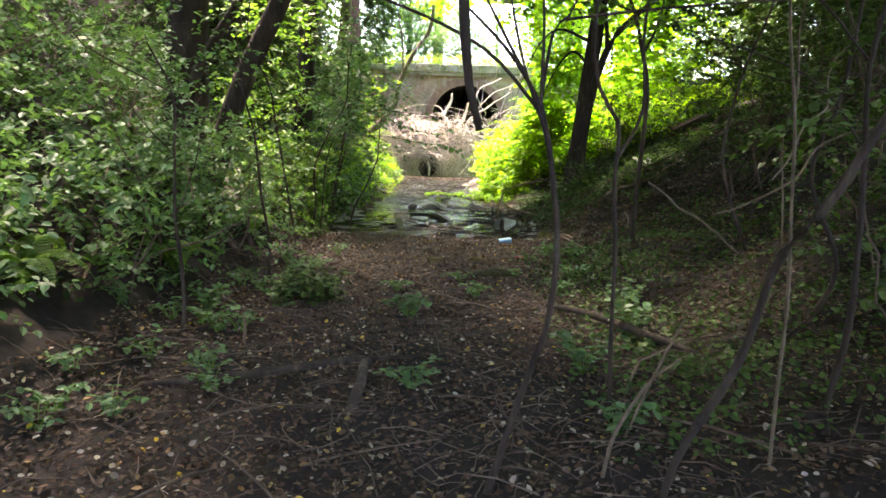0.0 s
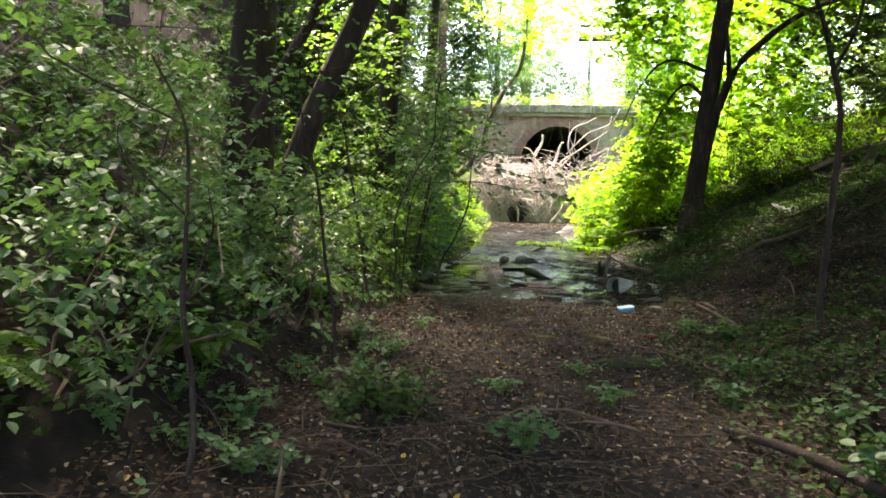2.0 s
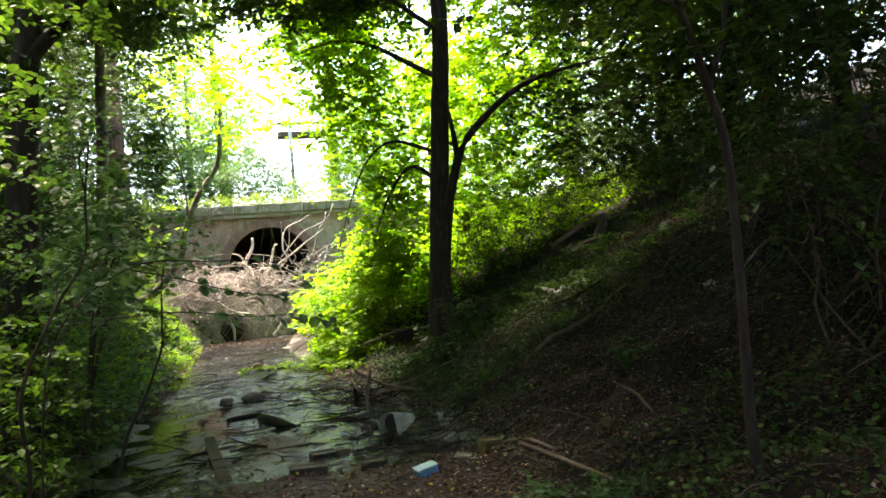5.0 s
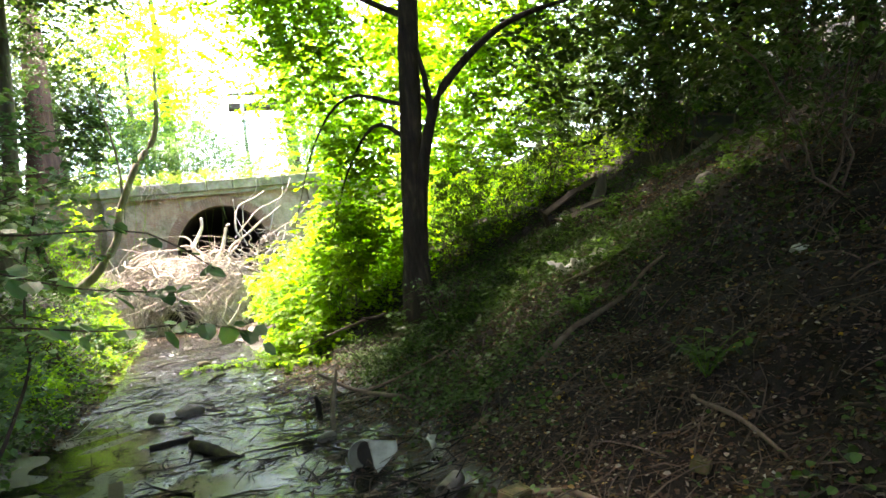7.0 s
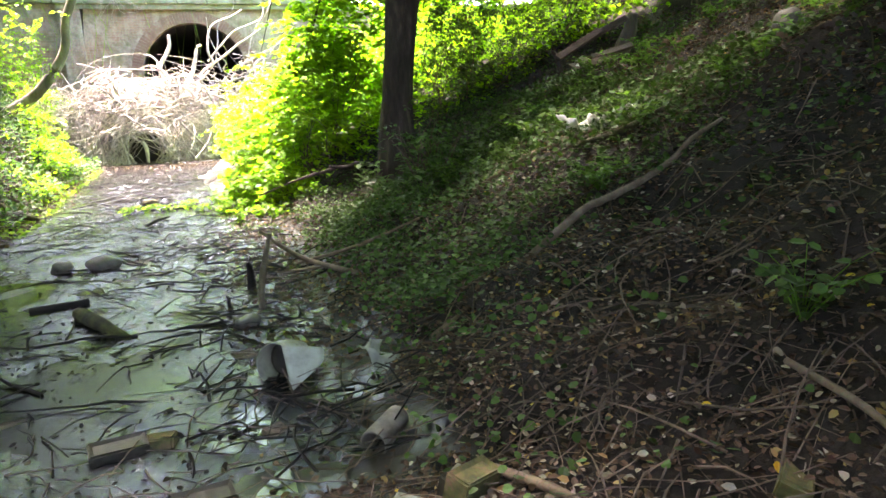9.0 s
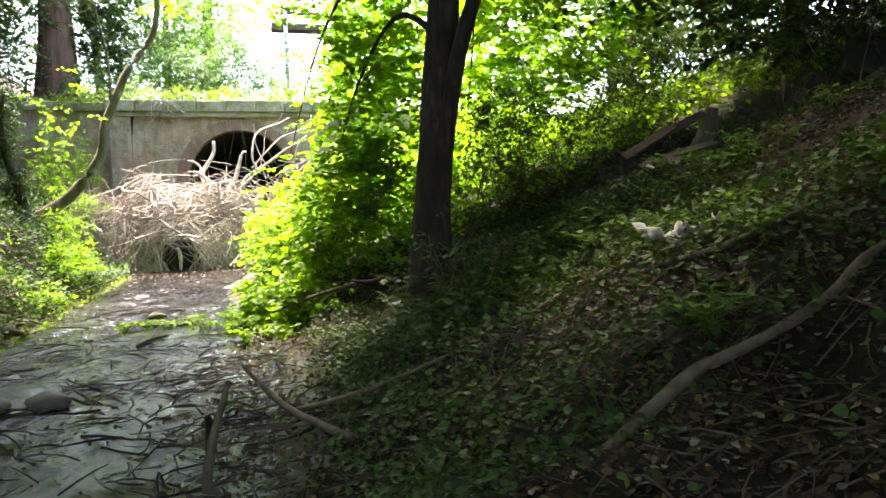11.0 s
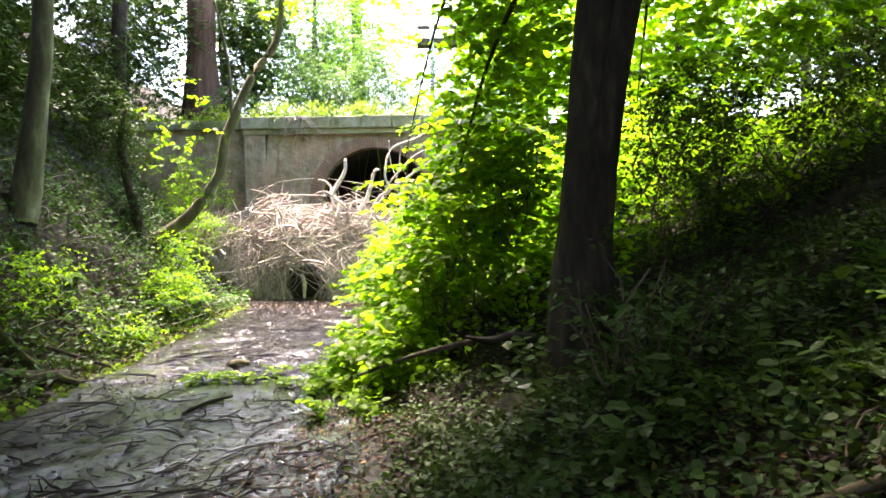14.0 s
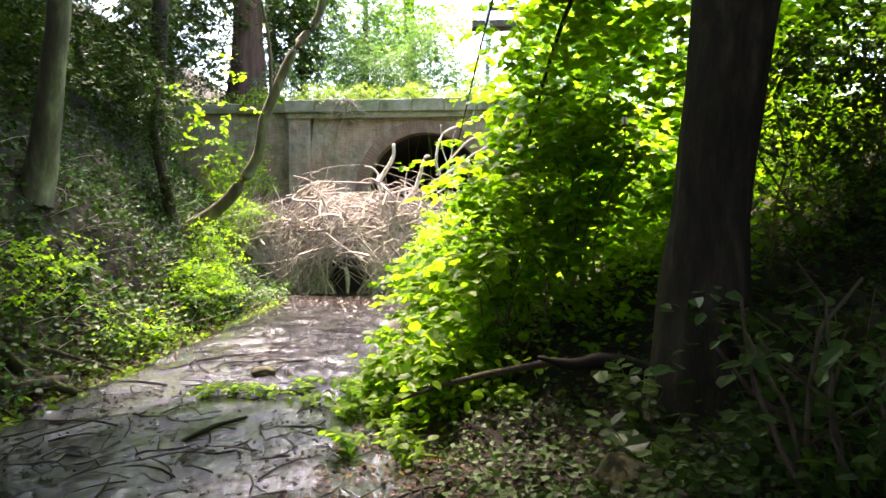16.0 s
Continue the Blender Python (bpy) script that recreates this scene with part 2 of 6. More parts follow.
LEAF_IVY = leaf_material("ivy_leaf", (0.018, 0.038, 0.010), (0.058, 0.115, 0.026), 0.15, 0.55)
LEAF_GRASS = leaf_material("grass_blade", (0.07, 0.13, 0.015), (0.17, 0.26, 0.05), 0.4)
LITTER = leaf_material("fallen_leaf", (0.019, 0.010, 0.0065), (0.105, 0.064, 0.044), 0.1, 0.6, (0.26, 0.17, 0.07))
PALE_LITTER = leaf_material("pale_fallen_leaf", (0.11, 0.08, 0.06), (0.33, 0.28, 0.23), 0.1, 0.5, (0.50, 0.33, 0.03))
LEAF_HERB = leaf_material("herb_leaf", (0.05, 0.11, 0.025), (0.11, 0.21, 0.05), 0.45)

# ---- shape helpers ----
rng = np.random.default_rng(7)


def np_mesh(name, verts, faces, smooth=False):
    """One mesh from arrays: verts n x 3, faces m x k."""
    me = bpy.data.meshes.new(name)
    verts, faces = np.asarray(verts, np.float32), np.asarray(faces, np.int32)
    m, k = faces.shape
    me.vertices.add(len(verts))
    me.vertices.foreach_set("co", verts.ravel())
    me.loops.add(m * k)
    me.loops.foreach_set("vertex_index", faces.ravel())
    me.polygons.add(m)
    me.polygons.foreach_set("loop_start", np.arange(0, m * k, k, dtype=np.int32))
    me.polygons.foreach_set("use_smooth", np.full(m, smooth))
    me.update(calc_edges=True)
    return me


def joined(pieces):
    """(verts, faces) of several pieces with the same number of corners a face."""
    vs, fs, n = [], [], 0
    for v, f in pieces:
        vs.append(v)
        fs.append(np.asarray(f) + n)
        n += len(v)
    return np.concatenate(vs), np.concatenate(fs)


def thing(name, loc, label, category, group="", kind=""):
    ob = new(name)
    ob.location = loc
    ob.empty_display_size = 0.1
    return tagged(ob, label, category, group, kind)


def base_of(ob):
    p = Vector((0, 0, 0))
    while ob is not None:
        p += ob.location
        ob = ob.parent
    return np.array(p)


def part(name, shape, material, parent=None, label="", smooth=True, kind="", category="", group=""):
    """Links (verts, faces), in world metres, as one mesh object under parent."""
    v, f = shape
    ob = new(name, None if parent is None and shape is None else np_mesh(name, np.asarray(v) - (base_of(parent) if parent else 0), f, smooth))
    ob.data.materials.append(material)
    ob.parent = parent
    return tagged(ob, label, category, group, kind)


def lone(name, shape, material, label, category, group="", kind="", smooth=True):
    """A thing of one mesh, with its origin at the middle of its foot."""
    v, f = np.asarray(shape[0]), shape[1]
    foot = np.array([*(v[:, :2].min(0) + v[:, :2].max(0)) / 2, v[:, 2].min()])
    ob = new(name, np_mesh(name, v - foot, f, smooth))
    ob.location = foot
    ob.data.materials.append(material)
    return tagged(ob, label, category, group, kind)


def bm_shape(bm):
    """(verts, quads) out of a bmesh; a triangle doubles its last corner away by splitting it into three quads."""
    bmesh.ops.triangulate(bm, faces=bm.faces[:])
    bm.verts.index_update()
    v = np.array([x.co for x in bm.verts])
    f = np.array([[x.index for x in y.verts] for y in bm.faces])
    bm.free()
    return v, f


def smooth_path(points, n):
    """n points along a soft curve through the given ones."""
    p = np.asarray(points, float)
    s = np.concatenate([[0], np.cumsum(np.linalg.norm(np.diff(p, axis=0), axis=1))])
    pad = np.vstack([2 * p[0] - p[1], p, 2 * p[-1] - p[-2]])
    out = []
    for q in np.linspace(0, s[-1], n):
        i = min(max(np.searchsorted(s, q, "right") - 1, 0), len(p) - 2)
        u = (q - s[i]) / max(s[i + 1] - s[i], 1e-9)
        a, b, c, d = pad[i:i + 4]
        out.append(0.5 * (2 * b + (c - a) * u + (2 * a - 5 * b + 4 * c - d) * u ** 2 + (3 * b - a - 3 * c + d) * u ** 3))
    return np.array(out)


def tube(path, radii, sides=6, wobble=0.0, cap=True):
    """A bough: rings round a path, quads, with uneven girth."""
    p = np.asarray(path, float)
    n = len(p)
    r = np.interp(np.linspace(0, 1, n), np.linspace(0, 1, len(radii)), radii)
    d = np.gradient(p, axis=0)
    d /= np.linalg.norm(d, axis=1, keepdims=True) + 1e-9
    ref = np.where(np.abs(d[:, 2:3]) > 0.8, [[1.0, 0, 0]], [[0, 0, 1.0]])
    u = np.cross(d, ref)
    u /= np.linalg.norm(u, axis=1, keepdims=True) + 1e-9
    w = np.cross(d, u)
    a = np.linspace(0, 2 * np.pi, sides, endpoint=False)
    g = r[:, None] * (1 + wobble * rng.uniform(-1, 1, (n, sides)))
    v = p[:, None] + g[..., None] * (np.cos(a)[None, :, None] * u[:, None] + np.sin(a)[None, :, None] * w[:, None])
    v = v.reshape(-1, 3)
    i, j = np.meshgrid(np.arange(n - 1), np.arange(sides), indexing="ij")
    f = np.stack([i * sides + j, i * sides + (j + 1) % sides, (i + 1) * sides + (j + 1) % sides, (i + 1) * sides + j], -1).reshape(-1, 4)
    if cap and sides >= 4:
        ends = []
        for o in (0, (n - 1) * sides):
            for k in range(0, sides - 2, 2):
                ends.append([o, o + k + 1, o + k + 2, o + (k + 3) % sides])
        f = np.concatenate([f, np.array(ends)])
    return v, f


def crooked(a, b, n=6, wander=0.08):
    """A path from a to b that wanders sideways by a share of its length."""
    a, b = np.asarray(a, float), np.asarray(b, float)
    t = np.linspace(0, 1, n)[:, None]
    w = np.cumsum(rng.normal(0, 1, (n, 3)), axis=0)
    w -= w[0] + t * (w[-1] - w[0])
    return a + (b - a) * t + w * wander * np.linalg.norm(b - a) / max(n ** 0.5, 1)


def sticks(starts, ends, radii, bend=0.06, segs=2, sides=4):
    """Many thin sticks at once."""
    s, e, r = np.asarray(starts), np.asarray(ends), np.asarray(radii)
    k = len(s)
    t = np.linspace(0, 1, segs + 1)
    L = np.linalg.norm(e - s, axis=1)
    off = rng.normal(0, 1, (k, 3)) * (bend * L)[:, None]
    p = s[:, None] + (e - s)[:, None] * t[None, :, None] + off[:, None] * (np.sin(np.pi * t) * (1 if segs > 1 else 0))[None, :, None]
    d = (e - s) / (L[:, None] + 1e-9)
    ref = np.where(np.abs(d[:, 2:3]) > 0.8, [[1.0, 0, 0]], [[0, 0, 1.0]])
    u = np.cross(d, ref)
    u /= np.linalg.norm(u, axis=1, keepdims=True)
    w = np.cross(d, u)
    a = np.linspace(0, 2 * np.pi, sides, endpoint=False)
    ring = np.cos(a)[None, :, None] * u[:, None] + np.sin(a)[None, :, None] * w[:, None]
    girth = r[:, None] * (1 - 0.6 * t)[None, :]
    v = p[:, :, None] + girth[:, :, None, None] * ring[:, None]
    n = segs + 1
    i, j = np.meshgrid(np.arange(segs), np.arange(sides), indexing="ij")
    f = np.stack([i * sides + j, i * sides + (j + 1) % sides, (i + 1) * sides + (j + 1) % sides, (i + 1) * sides + j], -1).reshape(-1, 4)
    f = (f[None] + (np.arange(k) * n * sides)[:, None, None]).reshape(-1, 4)
    return v.reshape(-1, 3), f


LEAF_V = np.array([[0, 0, 0], [0, 1, -0.10], [-0.30, 0.26, 0.06], [-0.27, 0.66, 0.03], [0.30, 0.26, 0.06], [0.27, 0.66, 0.03]])
LEAF_F = np.array([[0, 1, 3, 2], [0, 4, 5, 1]])
BROAD_V = np.array([[0, 0, 0], [0, 1, -0.12], [-0.44, 0.18, 0.05], [-0.42, 0.62, 0.02], [0.44, 0.18, 0.05], [0.42, 0.62, 0.02]])

ROUND_V = np.array([[0, 0, 0], [0, 1, -0.08], [-0.40, 0.30, 0.05], [-0.33, 0.76, 0.02], [0.40, 0.30, 0.05], [0.33, 0.76, 0.02]])


def leaves(pos, along, up, size, shape=LEAF_V):
    """One folded blade a leaf: pos n x 3, along its tip, up its face."""
    pos, along, up = np.asarray(pos, float), np.asarray(along, float), np.asarray(up, float)
    y = along / (np.linalg.norm(along, axis=1, keepdims=True) + 1e-9)
    x = np.cross(y, up)
    x /= np.linalg.norm(x, axis=1, keepdims=True) + 1e-9
    z = np.cross(x, y)
    size = np.broadcast_to(size, (len(pos),))
    v = pos[:, None] + size[:, None, None] * (shape[None, :, 0:1] * x[:, None] + shape[None, :, 1:2] * y[:, None] + shape[None, :, 2:3] * z[:, None])
    f = (LEAF_F[None] + (np.arange(len(pos)) * 6)[:, None, None]).reshape(-1, 4)
    return v.reshape(-1, 3), f


def sprays(pos, heading, droop, length, count, size, shape=LEAF_V, spread=0.5):
    """Flat sprays: leaves set left and right along a short twig. heading in radians, n sprays."""
    pos = np.asarray(pos, float)
    n = len(pos)
    heading, droop, length = (np.broadcast_to(q, (n,)) for q in (heading, droop, length))
    d = np.stack([np.cos(heading) * np.cos(droop), np.sin(heading) * np.cos(droop), -np.sin(droop)], -1)
    side = np.stack([-np.sin(heading), np.cos(heading), np.zeros(n)], -1)
    t = (np.arange(count) + 0.5) / count
    sgn = np.where(np.arange(count) % 2 == 0, 1.0, -1.0)
    p = pos[:, None] + d[:, None] * (t[None, :] * length[:, None])[..., None]
    p += rng.normal(0, 0.02, p.shape)
    al = d[:, None] * 0.6 + side[:, None] * sgn[None, :, None] + rng.normal(0, 0.25, p.shape) - np.array([0, 0, 0.25])
    up = np.array([0, 0, 1.0]) + rng.normal(0, spread * 0.5, p.shape) + side[:, None] * (rng.normal(0, spread * 0.4, n))[:, None, None]
    sz = size * rng.uniform(0.65, 1.2, (n, count)) * (1 - 0.25 * t[None])
    return leaves(p.reshape(-1, 3), al.reshape(-1, 3), up.reshape(-1, 3), sz.ravel(), shape)


# ---- the lie of the land ----
TOE_Y = [-6, 0, 6, 10, 14, 18, 21, 25, 30, 34]
TOE_R = [1.5, 1.4, 1.3, 1.2, 1.35, 1.5, 0.9, 0.5, 1.3, 2.6]
TOE_L = [-1.9, -1.9, -1.9, -1.9, -1.9, -1.9, -1.75, -1.7, -2.2, -3.2]
BED_Y = [-6, 0, 8, 10.5, 11.8, 13, 18.5, 21, 25, 30, 34]
BED_Z = [0, 0, 0.05, 0.10, 0.06, 0.06, 0.07, 0.14, 0.28, 0.40, 0.5]
PORTAL_Y = 33.0
ARCH_X, ARCH_R, ARCH_Z = 0.85, 1.62, 2.98


def ground_z(x, y):
    """Height of the ground: a flat wet bed between a gentle bank and a steep one; a level terrace behind the portal."""
    x, y = np.asarray(x, float), np.asarray(y, float)
    toe_r, toe_l = np.interp(y, TOE_Y, TOE_R), np.interp(y, TOE_Y, TOE_L)
    z = np.interp(y, BED_Y, BED_Z)
    d = np.maximum(x - toe_r, 0)
    up = np.interp(y, [10.8, 12.4, 17], [0.58, 0.62, 0.52]) * (np.sqrt(d * d + 0.64) - 0.8) - 0.14 * np.maximum(d - 4.3, 0)
    z = z + np.minimum(up, 8.5 + 0.04 * d)
    d = np.maximum(toe_l - x, 0)
    steep = np.interp(y, [6, 14, 19], [0.75, 0.8, 1.2])
    up = steep * (np.sqrt(d * d + 0.2) - 0.447)
    lid = 9.5 + 0.05 * d
    z = z + np.where(up < lid - 1, up, lid - 1 + np.tanh(np.maximum(up - lid + 1, 0)))
    bank = np.clip((np.maximum(x - toe_r, toe_l - x)) / 0.6, 0.0, 1.0)
    z = z + (0.006 + 0.05 * bank) * (np.sin(2.1 * x + 1.3 * y) + np.sin(1.7 * y - 2.9 * x + 1) + 0.6 * np.sin(5.3 * x + 4.1 * y))
    z = z + (0.007 + 0.012 * bank) * (np.sin(9 * x + 2.1 * np.sin(3 * y)) + np.sin(8.1 * y + 2.3 * np.sin(2.7 * x)))
    back = np.clip((y - PORTAL_Y - 0.35) / 0.15, 0, 1)
    top = np.maximum(z, 5.25 + 0.06 * np.clip(y - PORTAL_Y, 0, 60) + 0.06 * np.sin(1.9 * x + y))
    far = np.clip((np.hypot(x, y - 15) - 60) / 200, 0, 1)
    return (z * (1 - back) + top * back) * (1 - far) + 6.0 * far


def axis(points):
    return np.concatenate([np.arange(a, b, s) for a, b, s in points] + [[points[-1][1]]])


gx = axis([(-600, -100, 100), (-100, -20, 10), (-20, -6, 0.7), (-6, 7, 0.1), (7, 20, 0.65), (20, 100, 10), (100, 600, 100)])
gy = axis([(-600, -100, 100), (-100, -20, 10), (-20, -2, 0.75), (-2, 33.3, 0.1), (33.3, 33.6, 0.1), (33.6, 60, 1.1), (60, 100, 10), (100, 600, 100)])
GX, GY = np.meshgrid(gx, gy, indexing="ij")
gv = np.stack([GX, GY, ground_z(GX, GY)], -1).reshape(-1, 3)
i, j = np.meshgrid(np.arange(len(gx) - 1), np.arange(len(gy) - 1), indexing="ij")
ny = len(gy)
gf = np.stack([i * ny + j, (i + 1) * ny + j, (i + 1) * ny + j + 1, i * ny + j + 1], -1).reshape(-1, 4)
mid = gv[gf].mean(1)
rise = gv[gf][:, :, 2].max(1) - gv[gf][:, :, 2].min(1)
keep = ~((np.abs(mid[:, 0] - ARCH_X) < 1.75) & (mid[:, 1] > 33.1) & (mid[:, 1] < 33.75) & (rise > 0.5))
ground = part("ground", (gv, gf[keep]), SOIL, label="dark leaf-mould ground with a black muddy stream bed", kind="structure", category="ground")

wx, wy = axis([(-2.6, 2.2, 0.12)]), axis([(11.2, 17.5, 0.15)])
WX, WY = np.meshgrid(wx, wy, indexing="ij")
wv = np.stack([WX, WY, 0.066 + 0 * WX], -1).reshape(-1, 3)
i, j = np.meshgrid(np.arange(len(wx) - 1), np.arange(len(wy) - 1), indexing="ij")
n = len(wy)
wf = np.stack([i * n + j, (i + 1) * n + j, (i + 1) * n + j + 1, i * n + j + 1], -1).reshape(-1, 4)
c = wv[wf].mean(1)
wet = (ground_z(c[:, 0], c[:, 1]) < 0.10) & (c[:, 0] < 1.0)
stream = part("stream_water", (wv, wf[wet]), WATER, label="shallow still water over black mud reflecting the sky", kind="structure", category="water")


def lumps(x, y, step, seed):
    """Smooth random relief between -1 and 1 with lumps about one step wide."""
    grid = np.random.default_rng(seed).uniform(-1, 1, (97, 97))
    u, v = x / step, y / step
    i, j = np.floor(u).astype(int), np.floor(v).astype(int)
    a, c = u - i, v - j
    a, c = a * a * (3 - 2 * a), c * c * (3 - 2 * c)
    i, j, i1, j1 = i % 97, j % 97, (i + 1) % 97, (j + 1) % 97
    return (grid[i, j] * (1 - a) + grid[i1, j] * a) * (1 - c) + (grid[i, j1] * (1 - a) + grid[i1, j1] * a) * c


# trampled wet mud of the stream bed, with a pool left open beside it
mx, my = axis([(-2.3, 1.7, 0.023)]), axis([(10.9, 19.5, 0.027), (19.5, 29.6, 0.06)])
MX, MY = np.meshgrid(mx, my, indexing="ij")
relief = 0.012 * lumps(MX, MY, 0.31, 1) + 0.007 * lumps(MX + 0.4 * MY, MY, 0.13, 2) + 0.006 * lumps(MX, MY * 0.7, 0.062, 3) + 0.006 * lumps(MX, MY, 0.041, 4)
pool = np.clip(1.3 - np.hypot((MX + 1.55) / 0.75, (MY - 14.2) / 2.6), 0, 1) + 0.7 * np.clip(1.25 - np.hypot((MX + 0.2) / 0.5, (MY - 12.6) / 0.7), 0, 1)
edge = np.clip((MX - np.interp(MY, TOE_Y, TOE_R) - 0.05) / 0.5, 0, 1) + np.clip((np.interp(MY, TOE_Y, TOE_L) - MX) / 0.4, 0, 1) + np.clip((11.5 - MY) / 0.6, 0, 1) + np.clip((MY - 29.0) / 0.6, 0, 1)
mv = np.stack([MX, MY, ground_z(MX, MY) + 0.014 + relief - 0.06 * pool - 0.09 * edge], -1).reshape(-1, 3)
i, j = np.meshgrid(np.arange(len(mx) - 1), np.arange(len(my) - 1), indexing="ij")
n = len(my)
mf = np.stack([i * n + j, (i + 1) * n + j, (i + 1) * n + j + 1, i * n + j + 1], -1).reshape(-1, 4)
def mud_material():
    """Black silt under a film of water: smooth wet hollows, gritty crests."""
    m, nt, b = nodes_of("wet_black_mud")
    p = nt.nodes.new("ShaderNodeNewGeometry").outputs["Position"]
    broad, mid, fine = noise_node(nt, 2.2, 4, 0.6, p), noise_node(nt, 15.0, 5, 0.65, p), noise_node(nt, 70.0, 5, 0.75, p)
    col = ramp_node(nt, mid.outputs["Fac"], [(0.35, (0.003, 0.0026, 0.0026)), (0.6, (0.010, 0.008, 0.0075)), (0.75, (0.028, 0.022, 0.019))])
    nt.links.new(col.outputs["Color"], b.inputs["Base Color"])
    ro = nt.nodes.new("ShaderNodeMapRange")
    ro.inputs["From Min"].default_value, ro.inputs["From Max"].default_value = 0.35, 0.65
    ro.inputs["To Min"].default_value, ro.inputs["To Max"].default_value = 0.05, 0.20
    nt.links.new(broad.outputs["Fac"], ro.inputs["Value"])
    nt.links.new(ro.outputs["Result"], b.inputs["Roughness"])
    b.inputs["Specular IOR Level"].default_value = 0.95
    # blue of the reflected sky is put into the specular tint
    b.inputs["Specular Tint"].default_value = (0.72, 0.77, 1.0, 1)
    add = nt.nodes.new("ShaderNodeMath")
    add.operation = "MULTIPLY_ADD"
    nt.links.new(fine.outputs["Fac"], add.inputs[0])
    add.inputs[1].default_value = 0.28
    nt.links.new(mid.outputs["Fac"], add.inputs[2])
    bump_node(nt, b, add.outputs[0], 0.75, 0.02)
    return m


MUD = mud_material()
part("mud", (mv, mf), MUD, label="black wet lumpy mud on the stream bed, reflections tinted sky blue", kind="structure", category="mud")

# ---- the tunnel portal ----
def box_shape(x0, x1, y0, y1, z0, z1, bevel=0.0):
    bm = bmesh.new()
    bmesh.ops.create_cube(bm, size=1)
    for v in bm.verts:
        v.co = Vector(((x0 + x1) / 2 + v.co.x * (x1 - x0), (y0 + y1) / 2 + v.co.y * (y1 - y0), (z0 + z1) / 2 + v.co.z * (z1 - z0)))
    if bevel:
        bmesh.ops.bevel(bm, geom=bm.edges[:], offset=bevel, segments=1, affect="EDGES")
    return bm_shape(bm)


def portal_face(x0, x1, z0, z1, y0, y1):
    """A wall with an arched opening through it, in thickness y0 to y1."""
    a = np.linspace(np.pi, 0, 25)
    inner = [(ARCH_X - ARCH_R, z0)] + [(ARCH_X + ARCH_R * math.cos(q), ARCH_Z + ARCH_R * math.sin(q)) for q in a] + [(ARCH_X + ARCH_R, z0)]
    outer = [(x0, z0)]
    for k, q in enumerate(a):
        u = k / (len(a) - 1)
        if u < 0.2:
            outer.append((x0, z0 + (z1 - z0) * u / 0.2))
        elif u > 0.8:
            outer.append((x1, z1 + (z0 - z1) * (u - 0.8) / 0.2))
        else:
            outer.append((x0 + (x1 - x0) * (u - 0.2) / 0.6, z1))
    outer.append((x1, z0))
    n = len(inner)
    v = [(x, y, z) for ring, y in ((inner, y0), (outer, y0), (inner, y1), (outer, y1)) for x, z in ring]
    f = []
    for k in range(n - 1):
        f.append([n + k, n + k + 1, k + 1, k])
        f.append([2 * n + k, 2 * n + k + 1, 3 * n + k + 1, 3 * n + k])
        f.append([k, k + 1, 2 * n + k + 1, 2 * n + k])
        f.append([n + k + 1, n + k, 3 * n + k, 3 * n + k + 1])
    return np.array(v), np.array(f)


PORTAL_X0, PORTAL_X1, PORTAL_TOP = -2.35, 4.1, 5.15
wall_portal = part("wall_portal", portal_face(PORTAL_X0, PORTAL_X1, -0.3, PORTAL_TOP, PORTAL_Y, PORTAL_Y + 0.45), MASONRY, label="old brick tunnel portal wall with flaking lime wash", smooth=False, kind="structure", category="wall")
part("pilaster", box_shape(-2.95, -2.352, PORTAL_Y - 0.10, PORTAL_Y + 0.45, -0.3, PORTAL_TOP), MASONRY, wall_portal, "buff damp-stained pilaster", smooth=False)
part("pilaster", box_shape(PORTAL_X1 + 0.002, PORTAL_X1 + 0.6, PORTAL_Y - 0.10, PORTAL_Y + 0.45, -0.3, PORTAL_TOP), MASONRY, wall_portal, "buff damp-stained pilaster", smooth=False)
x = -3.05
while x < PORTAL_X1 + 0.6:
    w = 0.92 + 0.12 * math.sin(7 * x)
    part("coping_stone", box_shape(x + 0.006, x + w - 0.006, PORTAL_Y - 0.24, PORTAL_Y + 0.5, PORTAL_TOP + 0.003, PORTAL_TOP + 0.36 + 0.015 * math.sin(5 * x), 0.025), COPING, wall_portal, "mossy projecting coping stone", smooth=False)
    x += w
part("string_course", box_shape(-3.0, PORTAL_X1 + 0.62, PORTAL_Y - 0.15, PORTAL_Y - 0.102, PORTAL_TOP - 0.14, PORTAL_TOP), COPING, wall_portal, "", smooth=False)
for k in range(62):
    q = math.pi * (k + 0.5) / 62
    bm = bmesh.new()
    bmesh.ops.create_cube(bm, size=1)
    for v in bm.verts:
        r = ARCH_R + 0.005 + 0.17 + v.co.z * 0.33
        p = q + v.co.x * (math.pi / 62 - 0.006)
        v.co = Vector((ARCH_X + r * math.cos(p), PORTAL_Y - 0.012 + (v.co.y - 0.5) * 0.05 + 0.03 * math.sin(k * 12.9) * 0.3, ARCH_Z + r * math.sin(p)))
    part("arch_brick", bm_shape(bm), BRICK, wall_portal, smooth=False)
wall_wing = part("wall_wing", box_shape(-9.5, -2.955, PORTAL_Y + 0.22, PORTAL_Y + 0.6, 0.2, 5.2), MASONRY, label="dark damp brick wing wall beside the portal", smooth=False, kind="structure", category="wall")
x = -9.5
while x < -3.1:
    part("coping_stone", box_shape(x + 0.005, min(x + 0.8, -3.06) - 0.005, PORTAL_Y + 0.08, PORTAL_Y + 0.66, 5.203, 5.46 + 0.02 * math.sin(9 * x), 0.02), COPING, wall_wing, "mossy coping stone", smooth=False)
    x += 0.8
